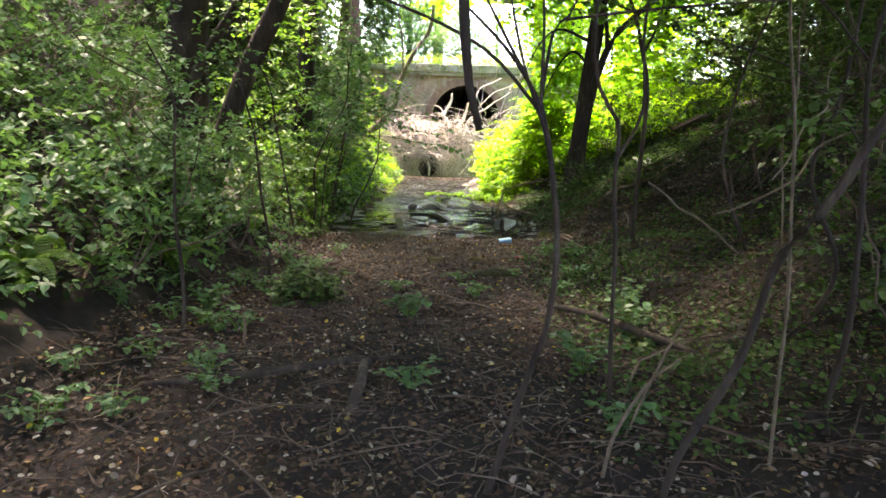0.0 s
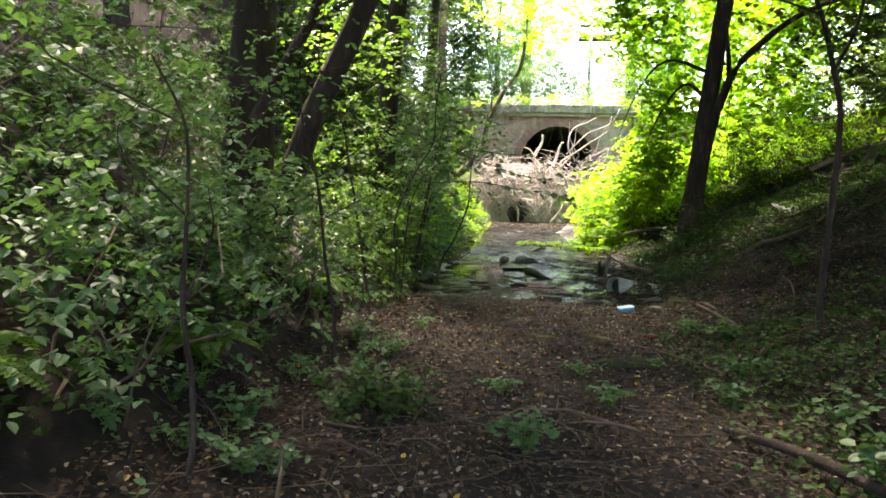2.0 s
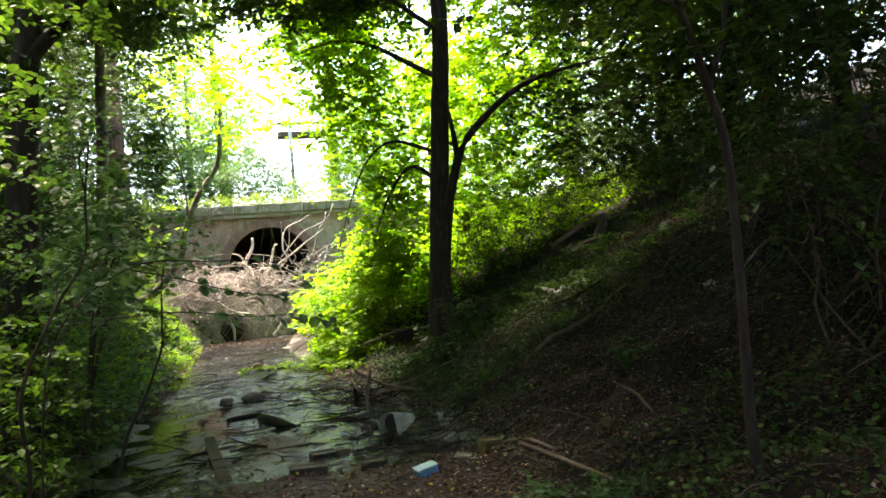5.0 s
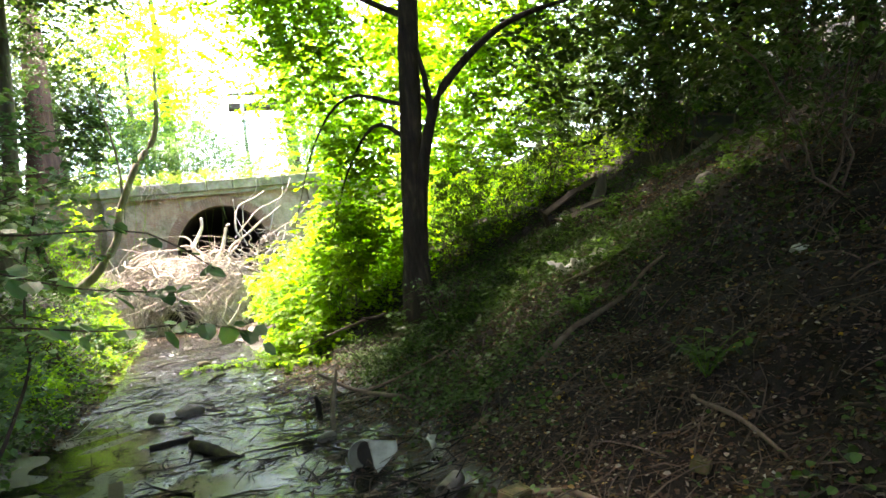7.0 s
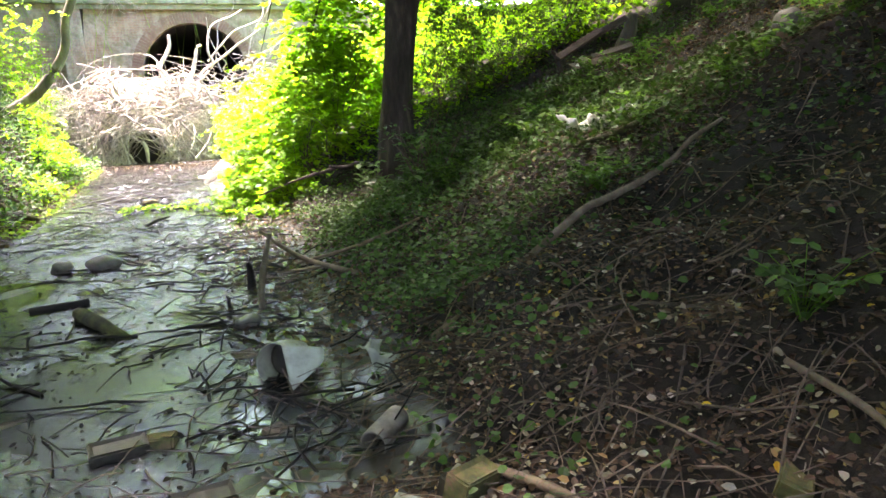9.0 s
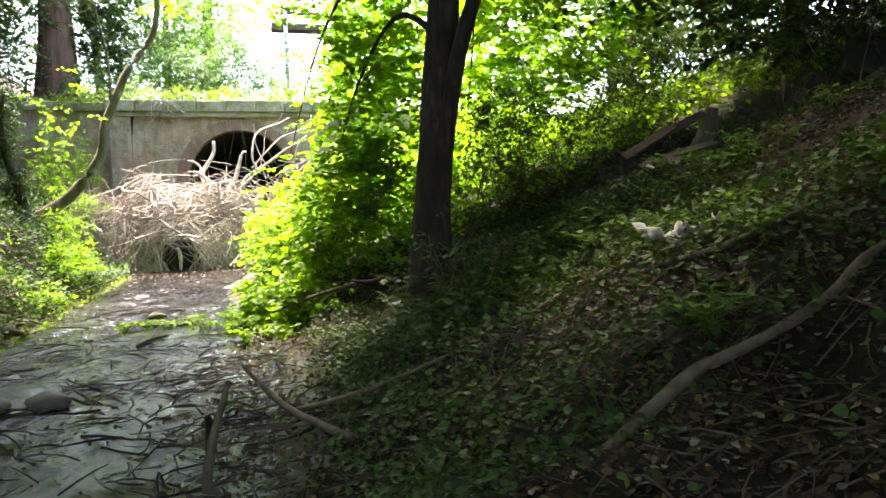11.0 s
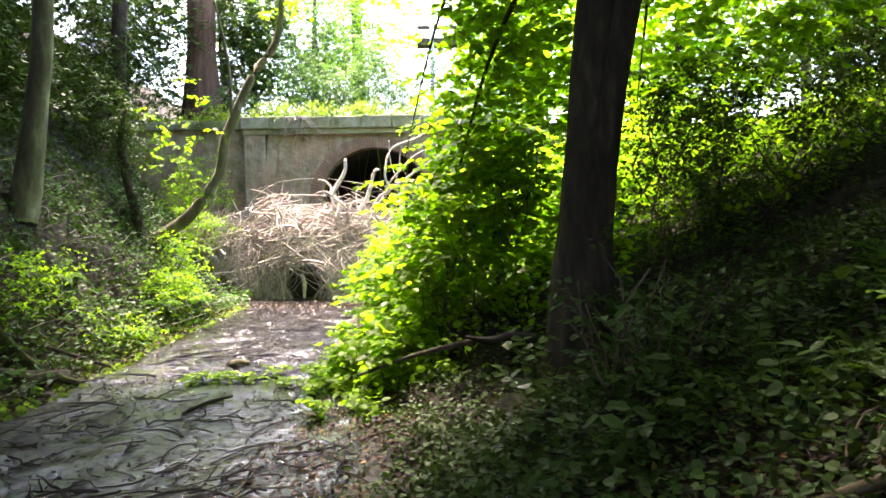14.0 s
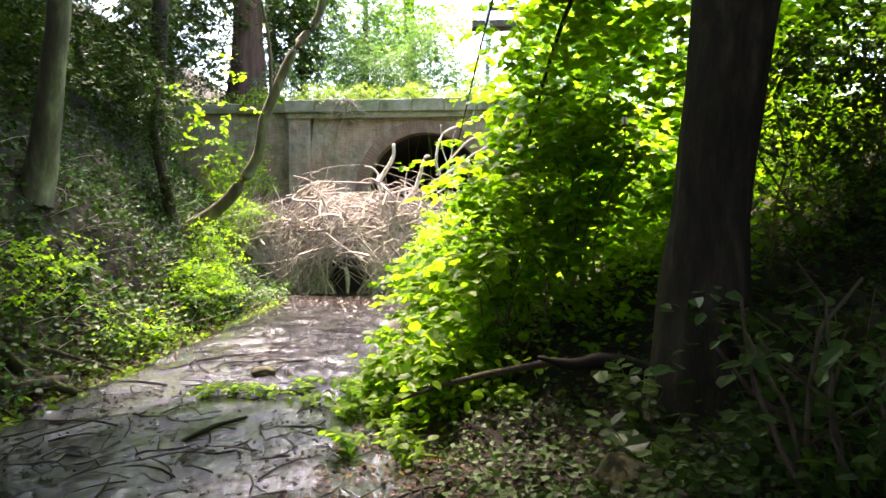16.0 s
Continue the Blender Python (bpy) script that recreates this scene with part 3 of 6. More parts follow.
wall_wing2 = part("wall_wing", box_shape(PORTAL_X1 + 0.605, 11, PORTAL_Y + 0.22, PORTAL_Y + 0.6, 0.2, 5.2), MASONRY, label="dark damp brick wing wall beside the portal", smooth=False, kind="structure", category="wall")
a = np.linspace(0, np.pi, 25)
ring = np.stack([ARCH_X + (ARCH_R + 0.02) * np.cos(a), ARCH_Z + (ARCH_R + 0.02) * np.sin(a)], -1)
ring = np.vstack([[ARCH_X + ARCH_R + 0.02, -0.3], ring, [ARCH_X - ARCH_R - 0.02, -0.3]])
ys = np.linspace(PORTAL_Y + 0.455, PORTAL_Y + 14, 12)
bv = np.array([(x, y, z) for y in ys for x, z in ring])
k = len(ring)
i, j = np.meshgrid(np.arange(len(ys) - 1), np.arange(k - 1), indexing="ij")
bf = np.stack([i * k + j, i * k + j + 1, (i + 1) * k + j + 1, (i + 1) * k + j], -1).reshape(-1, 4)
# lining and end wall both take the near-black colour
part("tunnel_lining", (bv, bf), NEAR_BLACK, label="near-black barrel vault of the tunnel", kind="structure", category="tunnel")
part("tunnel_floor", box_shape(ARCH_X - 1.7, ARCH_X + 1.7, PORTAL_Y + 0.25, PORTAL_Y + 14, 0.1, 0.48), SOIL, label="dark silted tunnel floor", kind="structure", category="floor", smooth=False)
part("tunnel_end", box_shape(ARCH_X - 1.8, ARCH_X + 1.8, PORTAL_Y + 14.01, PORTAL_Y + 14.3, -0.3, 4.9), NEAR_BLACK, label="near-black wall that closes off the tunnel", kind="structure", category="wall", smooth=False)

# ---- plants: builders ----
def on_ground(n, x0, x1, y0, y1, lift=0.0, gen=None):
    g = gen or rng
    x, y = g.uniform(x0, x1, n), g.uniform(y0, y1, n)
    return np.stack([x, y, ground_z(x, y) + lift], -1)


def away_from_path(p, room):
    """Drops what would stand in the walker's way."""
    px = np.array([METRES * r[1] for r in ROWS])
    py = np.array([METRES * r[2] for r in ROWS])
    fx, fy = np.interp(np.linspace(0, 1, 200), np.linspace(0, 1, len(px)), px), np.interp(np.linspace(0, 1, 200), np.linspace(0, 1, len(py)), py)
    d = np.min(np.hypot(p[:, None, 0] - fx[None], p[:, None, 1] - fy[None]), axis=1)
    return p[d > room]


def blob_points(n, centre, radii, hollow=0.5):
    """Points thicker towards the skin of an uneven ellipsoid."""
    d = rng.normal(0, 1, (n, 3))
    d /= np.linalg.norm(d, axis=1, keepdims=True)
    lump = 1 + 0.22 * np.sin(3 * d[:, 0] + 5 * d[:, 1] + centre[0]) + 0.18 * np.sin(6 * d[:, 2] + 4 * d[:, 0] + centre[1])
    r = rng.uniform(hollow ** 3, 1, n) ** (1 / 3) * lump
    return np.asarray(centre) + d * r[:, None] * np.asarray(radii)


def crown_shape(clumps, per, leaf, count=14, length=0.5, shape=LEAF_V, droop=0.25):
    """Sprays in several lumps: clumps as (centre, radii) rows."""
    p = np.concatenate([blob_points(max(int(per * k), 4), c, r) for c, r, k in clumps])
    n = len(p)
    return sprays(p, rng.uniform(0, 2 * np.pi, n), rng.normal(droop, 0.25, n), length * rng.uniform(0.6, 1.2, n), count, leaf, shape)


def tree(name, path, radii, label, bark, boughs=(), crowns=(), leaf_mat=None, per=100, leaf=0.09, count=12, length=0.5, sides=10, category="tree", group="", shape=LEAF_V, crown_label=""):
    """Trunk along a path, boughs as (path, radii), and a crown of sprays."""
    base = np.array(path[0], float)
    root = thing(name, base, label, category, group)
    p = smooth_path(path, max(10, 4 * len(path)))
    part("trunk", tube(p, radii, sides, 0.05), bark, root)
    for bp, br in boughs:
        part("bough", tube(smooth_path(bp, 3 * len(bp) + 2), br, 6, 0.05), bark, root)
    if crowns:
        part("crown", crown_shape(crowns, per, leaf, count, length, shape), leaf_mat, root, crown_label, smooth=False, kind="stuff")
    return root


def g3(x, y, lift=0.0):
    return (x, y, float(ground_z(x, y)) + lift)


# ---- trees that stand out ----
# last crown lump is added high up to shade the trunk
tree("beech_tree", [g3(3.36, 18.1, -0.1), (3.40, 18.1, 1.3), (3.47, 18.1, 2.0), (3.56, 18.12, 3.0), (3.78, 18.15, 5.2), (3.98, 18.2, 7.2), (4.1, 18.3, 11.5)],
     [0.29, 0.22, 0.198, 0.19, 0.18, 0.165, 0.145, 0.11, 0.05], "tall dark-barked beech tree on the bank with a forked bough", BARK,
     boughs=[([(3.46, 18.06, 1.3), (3.58, 17.98, 2.3), (3.70, 17.9, 3.2), (3.95, 17.85, 4.1), (4.3, 17.8, 4.7), (5.4, 17.5, 5.6), (7.2, 17.2, 6.1)], [0.10, 0.11, 0.095, 0.075, 0.05, 0.02]),
             ([(3.98, 17.85, 4.15), (3.92, 17.85, 4.8), (3.85, 17.9, 5.4)], [0.06, 0.05, 0.03]),
             ([(3.6, 18.1, 4.4), (2.9, 19.4, 4.9), (2.4, 20.6, 4.3), (1.9, 21.6, 2.6)], [0.05, 0.03, 0.015, 0.006]),
             ([(3.6, 18.1, 3.8), (3.3, 19.2, 4.3), (2.9, 20.2, 3.6), (2.5, 20.9, 2.2), (2.1, 21.2, 1.3)], [0.05, 0.03, 0.015, 0.006]),
             ([(3.7, 18.1, 4.6), (4.4, 19.2, 4.6), (4.6, 20.3, 3.2)], [0.04, 0.02, 0.006]),
             ([(3.8, 18.2, 6.0), (2.4, 20.5, 7.6), (0.8, 23.5, 8.0)], [0.07, 0.04, 0.012]), ([(3.9, 18.2, 7.0), (2.0, 19.5, 8.8), (-0.6, 21.5, 9.2)], [0.06, 0.04, 0.012])],
     crowns=[((4.6, 20.4, 4.6), (2.2, 1.5, 1.6), 0.9), ((3.2, 20.9, 3.9), (0.9, 1.3, 1.2), 0.7), ((2.55, 21.0, 2.1), (0.75, 1.3, 0.8), 0.55), ((3.6, 21.2, 2.2), (0.9, 1.3, 1.0), 0.6), ((1.85, 21.4, 1.15), (0.5, 1.1, 0.5), 0.3),
             ((6.2, 20.8, 4.8), (1.7, 1.5, 1.7), 0.9), ((4.0, 20.5, 8.0), (3.2, 1.8, 2.0), 1.7), ((6.9, 20.4, 7.5), (1.8, 1.6, 1.6), 0.9), ((6.8, 24.4, 8.0), (2.6, 1.2, 1.8), 0.9), ((2.4, 20.6, 6.4), (1.3, 1.6, 1.4), 0.8), ((6.0, 20.8, 6.6), (2.2, 1.2, 1.4), 0.6), ((0.8, 24.6, 7.6), (1.9, 1.6, 1.3), 0.4), ((2.0, 22.0, 8.6), (1.5, 1.3, 1.0), 1.1)],
     leaf_mat=LEAF_BEECH, per=370, leaf=0.125, count=12, length=0.5, shape=ROUND_V, crown_label="bright backlit green beech leaves")

tree("leaning_tree", [g3(-3.6, 27.3, -0.1), (-2.75, 27.3, 2.37), (-2.1, 27.3, 3.25), (-1.98, 27.3, 3.91), (-1.81, 27.3, 4.34), (-1.35, 27.3, 5.33), (-0.79, 27.3, 6.19), (-0.6, 27.2, 8.2)],
     [0.15, 0.12, 0.10, 0.095, 0.085, 0.075, 0.06, 0.035], "slim grey tree leaning in a curve over the stream", BARK_GREY,
     boughs=[([(-1.81, 27.3, 4.34), (-1.85, 27.3, 5.6), (-2.2, 27.1, 7.5)], [0.035, 0.03, 0.015])],
     crowns=[((-1.2, 27.0, 8.6), (1.6, 1.5, 1.2), 0.45), ((-0.5, 27.0, 6.9), (0.8, 0.7, 0.5), 0.12), ((-2.6, 26.4, 4.0), (0.6, 0.5, 0.9), 0.10)], leaf_mat=LEAF_BEECH, per=260, leaf=0.10, count=10, length=0.45, shape=ROUND_V)

# the two wide high crown lumps are added to shade the left bank
tree("pale_tree", [g3(-3.85, 23.1, -0.15), (-3.74, 23.1, 2.6), (-3.63, 23.1, 3.37), (-3.54, 23.1, 4.13), (-3.45, 23.1, 4.89), (-3.3, 23.1, 9.0)],
     [0.24, 0.17, 0.15, 0.135, 0.125, 0.08], "slim pale-barked tree with ivy at its foot", BARK_GREY,
     crowns=[((-3.6, 22.6, 8.2), (2.0, 2.0, 1.6), 1.2), ((-5.2, 21.4, 9.4), (2.8, 2.8, 1.2), 3.4), ((-5.8, 25.6, 10.0), (2.2, 2.4, 1.2), 2.4)], leaf_mat=LEAF_DARK, per=260, leaf=0.10, count=10, shape=BROAD_V)

tree("conifer", [g3(-5.2, 36.3, -0.1), (-5.18, 36.3, 9.0), (-5.1, 36.3, 14.0)], [0.75, 0.5, 0.42, 0.3],
     "thick red-brown conifer trunk on the terrace above the wall", BARK_RED,
     crowns=[((-6.8, 35.6, 9.0), (1.8, 1.4, 2.4), 1.6), ((-3.4, 38.2, 10.5), (1.6, 1.4, 2.4), 0.8), ((-5.0, 37.5, 12.5), (3.0, 1.8, 2.0), 1.2)], leaf_mat=LEAF_DARK, per=300, leaf=0.12, count=10, sides=14)

# the last, dense crown lump is added to keep sun off the bank
tree("ivy_clad_tree", [g3(-6.4, 32.0, -0.1), (-6.2, 31.9, 6.0), (-5.8, 31.7, 10.5)], [0.32, 0.24, 0.2, 0.12],
     "tree trunk wrapped in dark ivy on the steep bank", BARK,
     crowns=[((-6.3, 31.8, 6.6), (0.7, 0.6, 2.0), 1.4), ((-5.9, 31.4, 9.8), (2.4, 2.0, 2.0), 1.6), ((-5.8, 29.2, 10.4), (2.6, 2.6, 1.3), 2.8)], leaf_mat=LEAF_IVY, per=320, leaf=0.09, count=10, length=0.3)
tree("ivy_stump", [g3(-3.45, 26.6, -0.1), (-3.7, 26.8, 2.7), (-4.0, 27.0, 3.8), (-3.9, 27.0, 4.6)], [0.14, 0.11, 0.09, 0.05],
     "dead stem thickly hung with dark ivy", BARK, crowns=[((-3.9, 26.9, 3.9), (0.32, 0.3, 0.75), 0.6), ((-3.6, 26.6, 2.4), (0.3, 0.3, 0.8), 0.5)], leaf_mat=LEAF_IVY, per=260, leaf=0.07, count=10, length=0.22)

# leaning dark trees over the bushes near the start
tree("leaning_dark_tree", [g3(-3.3, 9.5, -0.1), (-2.85, 9.5, 2.22), (-2.5, 9.5, 2.98), (-2.19, 9.5, 3.67), (-1.9, 9.4, 4.6), (-1.5, 9.2, 7.0)], [0.17, 0.14, 0.13, 0.12, 0.11, 0.06],
     "dark leaning tree among elder bushes", BARK, boughs=[([(-3.5, 9.5, 2.3), (-3.1, 9.5, 3.0), (-2.77, 9.5, 3.6), (-2.4, 9.4, 5.0)], [0.075, 0.065, 0.055, 0.03])],
     crowns=[((-2.4, 9.8, 6.2), (2.2, 1.8, 1.2), 0.6), ((-2.0, 11.8, 5.2), (1.0, 1.4, 0.9), 0.4), ((-2.6, 11.4, 3.6), (0.8, 1.0, 0.7), 0.25)], leaf_mat=LEAF_HERB, per=330, leaf=0.09, count=12, shape=ROUND_V)
tree("dark_tree", [g3(-3.75, 9.8, -0.1), (-3.6, 9.8, 4.0), (-3.5, 9.8, 8.0)], [0.34, 0.26, 0.22, 0.12], "thick dark tree trunk on the bank", BARK,
     crowns=[((-4.3, 9.6, 7.0), (2.6, 2.2, 1.8), 1.3)], leaf_mat=LEAF_DARK, per=300, leaf=0.10, count=12, shape=BROAD_V)


def sapling(name, stem, radii, branches, label, bark=TWIG, leaf_at=(), mat=None, leaf=0.06):
    root = thing(name, stem[0], label, "sapling")
    part("stem", tube(smooth_path(stem, 4 * len(stem)), radii, 8, 0.08), bark, root)
    for path, r0 in branches:
        part("branch", tube(smooth_path(path, 4 * len(path)), [r0, r0 * 0.75, r0 * 0.3], 6, 0.08), bark, root)
    if leaf_at:
        part("foliage", crown_shape([(c, r, k) for c, r, k in leaf_at], 60, leaf, 9, 0.3, ROUND_V), mat or LEAF_HERB, root, smooth=False, kind="stuff")
    return root


sapling("bare_sapling", [g3(0.22, 2.85, -0.05), (0.33, 2.85, 0.35), (0.40, 2.85, 0.59), (0.46, 2.85, 0.8), (0.48, 2.85, 1.11), (0.44, 2.85, 1.44), (0.38, 2.85, 1.70)], [0.020, 0.015, 0.0135, 0.0125, 0.012],
        [([(0.39, 2.85, 1.66), (0.12, 2.87, 1.93), (-0.36, 2.9, 2.13), (-0.8, 3.0, 2.22)], 0.009), ([(0.39, 2.85, 1.68), (0.24, 2.83, 1.90), (0.0, 2.8, 2.12), (-0.25, 2.8, 2.32)], 0.009),
         ([(0.38, 2.85, 1.70), (0.2, 2.9, 2.02), (0.05, 2.9, 2.3), (-0.1, 2.9, 2.7)], 0.008), ([(0.38, 2.85, 1.70), (0.37, 2.85, 2.1), (0.30, 2.85, 2.6)], 0.008), ([(0.38, 2.86, 1.72), (0.42, 2.88, 2.0), (0.50, 2.9, 2.1), (0.6, 2.9, 2.5)], 0.008),
         ([(0.40, 2.85, 1.60), (0.28, 2.7, 1.86), (0.18, 2.55, 2.2)], 0.008), ([(0.47, 2.9, 2.05), (0.9, 2.95, 2.12), (1.6, 3.0, 2.2)], 0.007)],
        "bare dark sapling forking into many thin branches", BARK)
sapling("crooked_sapling", [g3(0.95, 3.57, -0.05), (0.92, 3.57, 0.5), (0.91, 3.57, 0.98), (0.88, 3.57, 1.37), (0.88, 3.57, 1.66), (0.77, 3.57, 1.85), (0.73, 3.57, 2.18), (0.78, 3.57, 2.9)], [0.014, 0.011, 0.011, 0.010, 0.008],
        [([(0.89, 3.57, 1.5), (1.0, 3.57, 1.75), (0.98, 3.57, 2.2), (1.1, 3.6, 2.8)], 0.010)], "crooked thin dark sapling beside the path", BARK, [((0.95, 3.6, 2.5), (0.5, 0.5, 0.3), 0.5)])
# this sapling's leaves take the dark colour to look shaded
sapling("bank_sapling", [g3(2.28, 8.1, -0.05), (2.25, 8.1, 0.75), (2.29, 8.1, 1.63), (2.3, 8.1, 2.3), (2.22, 8.1, 2.67), (2.07, 8.1, 3.19), (1.8, 8.1, 3.7)], [0.034, 0.028, 0.025, 0.022, 0.015],
        [([(2.22, 8.1, 2.67), (2.36, 8.1, 3.0), (2.43, 8.1, 3.4), (2.5, 8.1, 4.2)], 0.016), ([(2.07, 8.1, 3.15), (1.6, 8.1, 3.3), (1.1, 8.1, 3.25)], 0.011), ([(2.1, 8.1, 3.1), (2.3, 8.1, 3.5), (2.7, 8.1, 3.6)], 0.008)],
        "thin dark sapling on the bank with leafy top", BARK, [((1.6, 8.2, 3.6), (0.9, 0.6, 0.4), 0.9), ((2.7, 8.2, 3.8), (0.8, 0.7, 0.5), 1.0), ((2.3, 8.0, 3.2), (0.6, 0.4, 0.3), 0.3)], LEAF_DARK, 0.08)
for k, (x, y, tx, ty, h) in enumerate([(-1.95, 9.0, -2.6, 9.3, 3.6), (-1.9, 7.4, -2.3, 7.6, 2.6), (-2.1, 10.6, -1.5, 10.8, 3.0), (-1.75, 12.5, -1.1, 12.6, 2.4), (2.5, 4.6, 2.7, 4.6, 3.2), (2.0, 3.4, 2.05, 3.4, 2.8), (2.9, 6.4, 3.2, 6.6, 3.4), (-2.0, 5.0, -2.2, 5.1, 2.2)]):
    b = np.array(g3(x, y, -0.05))
    top = np.array([tx, ty, b[2] + h])
    path = crooked(b, top, 7, 0.10)
    sapling("thin_sapling", [tuple(q) for q in path], [0.018, 0.013, 0.006], [([tuple(path[j]), tuple(path[j] + np.array([rng.normal(0, 0.3), rng.normal(0, 0.3), 0.35])), tuple(path[j] + np.array([rng.normal(0, 0.6), rng.normal(0, 0.4), 0.6]))], 0.006) for j in (3, 4, 5)],
            "thin dark whippy sapling among the undergrowth", BARK, [(tuple(top), (0.6, 0.5, 0.4), 0.4), (tuple(path[4]), (0.5, 0.4, 0.3), 0.2)], LEAF_ELDER if x < 0 else LEAF_DARK, 0.07)

# ---- the wood that closes in the place ----
def wood_tree(x, y, h, r, leafy, per=1.0, low=0.45, leaf=0.16):
    b = g3(x, y, -0.1)
    top = b[2] + h
    lean = rng.normal(0, 0.3, 2)
    tree("tree", [b, (x + lean[0] * 0.4, y + lean[1] * 0.4, b[2] + h * 0.5), (x + lean[0], y + lean[1], top)], [0.02 * h + 0.05, 0.0135 * h + 0.03, 0.03],
         "broadleaf tree in the wood round the cutting", BARK,
         crowns=[((x + rng.normal(0, r * 0.4), y + rng.normal(0, r * 0.4), b[2] + h * f), (r, r, r * 0.6), per) for f in np.linspace(low, 0.95, 4)],
         leaf_mat=leafy, per=210, leaf=leaf, count=10, length=0.7, group="trees of the wood", sides=8, shape=ROUND_V)


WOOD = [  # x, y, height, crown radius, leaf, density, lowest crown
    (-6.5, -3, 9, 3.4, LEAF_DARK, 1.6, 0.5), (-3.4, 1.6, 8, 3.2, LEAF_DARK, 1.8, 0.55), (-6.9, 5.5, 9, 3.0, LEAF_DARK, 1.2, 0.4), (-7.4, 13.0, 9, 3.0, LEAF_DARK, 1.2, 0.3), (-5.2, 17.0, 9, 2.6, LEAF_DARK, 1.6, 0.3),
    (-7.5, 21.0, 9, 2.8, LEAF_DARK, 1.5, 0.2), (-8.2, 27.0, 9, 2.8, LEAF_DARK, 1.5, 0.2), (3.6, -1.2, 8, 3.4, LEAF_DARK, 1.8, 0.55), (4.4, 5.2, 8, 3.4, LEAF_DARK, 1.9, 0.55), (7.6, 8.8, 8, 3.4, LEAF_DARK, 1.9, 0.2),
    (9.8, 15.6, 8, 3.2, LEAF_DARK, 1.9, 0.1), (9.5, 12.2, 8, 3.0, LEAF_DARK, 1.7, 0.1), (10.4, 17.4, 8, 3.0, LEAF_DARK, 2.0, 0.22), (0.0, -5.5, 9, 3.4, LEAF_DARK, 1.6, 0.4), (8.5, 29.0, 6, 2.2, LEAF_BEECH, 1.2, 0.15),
    # these two wear the dark leaf so the right crest looks shaded
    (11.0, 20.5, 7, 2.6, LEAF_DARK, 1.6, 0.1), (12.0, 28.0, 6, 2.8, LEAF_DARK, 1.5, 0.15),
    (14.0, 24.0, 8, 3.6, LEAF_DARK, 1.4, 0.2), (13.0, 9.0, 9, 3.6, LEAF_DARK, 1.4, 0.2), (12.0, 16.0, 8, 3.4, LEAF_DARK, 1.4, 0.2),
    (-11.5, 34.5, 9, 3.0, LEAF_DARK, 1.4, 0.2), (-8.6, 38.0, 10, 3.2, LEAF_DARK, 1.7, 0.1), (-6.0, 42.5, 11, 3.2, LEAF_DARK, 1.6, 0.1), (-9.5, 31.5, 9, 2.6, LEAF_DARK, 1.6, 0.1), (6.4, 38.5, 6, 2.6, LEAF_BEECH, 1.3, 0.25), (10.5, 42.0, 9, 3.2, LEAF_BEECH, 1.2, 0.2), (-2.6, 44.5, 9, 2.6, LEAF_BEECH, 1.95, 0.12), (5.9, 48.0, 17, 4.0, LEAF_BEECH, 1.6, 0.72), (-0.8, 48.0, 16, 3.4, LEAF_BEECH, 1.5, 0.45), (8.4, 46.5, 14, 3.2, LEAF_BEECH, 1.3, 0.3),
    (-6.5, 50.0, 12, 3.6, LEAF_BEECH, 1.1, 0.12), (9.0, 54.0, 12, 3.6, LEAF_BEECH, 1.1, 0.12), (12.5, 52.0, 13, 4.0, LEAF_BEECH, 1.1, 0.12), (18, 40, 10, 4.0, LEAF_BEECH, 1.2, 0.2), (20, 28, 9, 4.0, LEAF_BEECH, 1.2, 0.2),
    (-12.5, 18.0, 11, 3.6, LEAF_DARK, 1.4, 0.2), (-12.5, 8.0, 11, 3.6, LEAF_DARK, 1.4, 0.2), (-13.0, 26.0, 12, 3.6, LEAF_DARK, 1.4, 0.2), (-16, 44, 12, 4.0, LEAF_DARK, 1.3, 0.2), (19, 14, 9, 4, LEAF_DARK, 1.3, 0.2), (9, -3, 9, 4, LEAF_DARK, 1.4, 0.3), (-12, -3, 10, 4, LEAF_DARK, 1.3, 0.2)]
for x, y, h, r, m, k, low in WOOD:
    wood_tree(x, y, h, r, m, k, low)
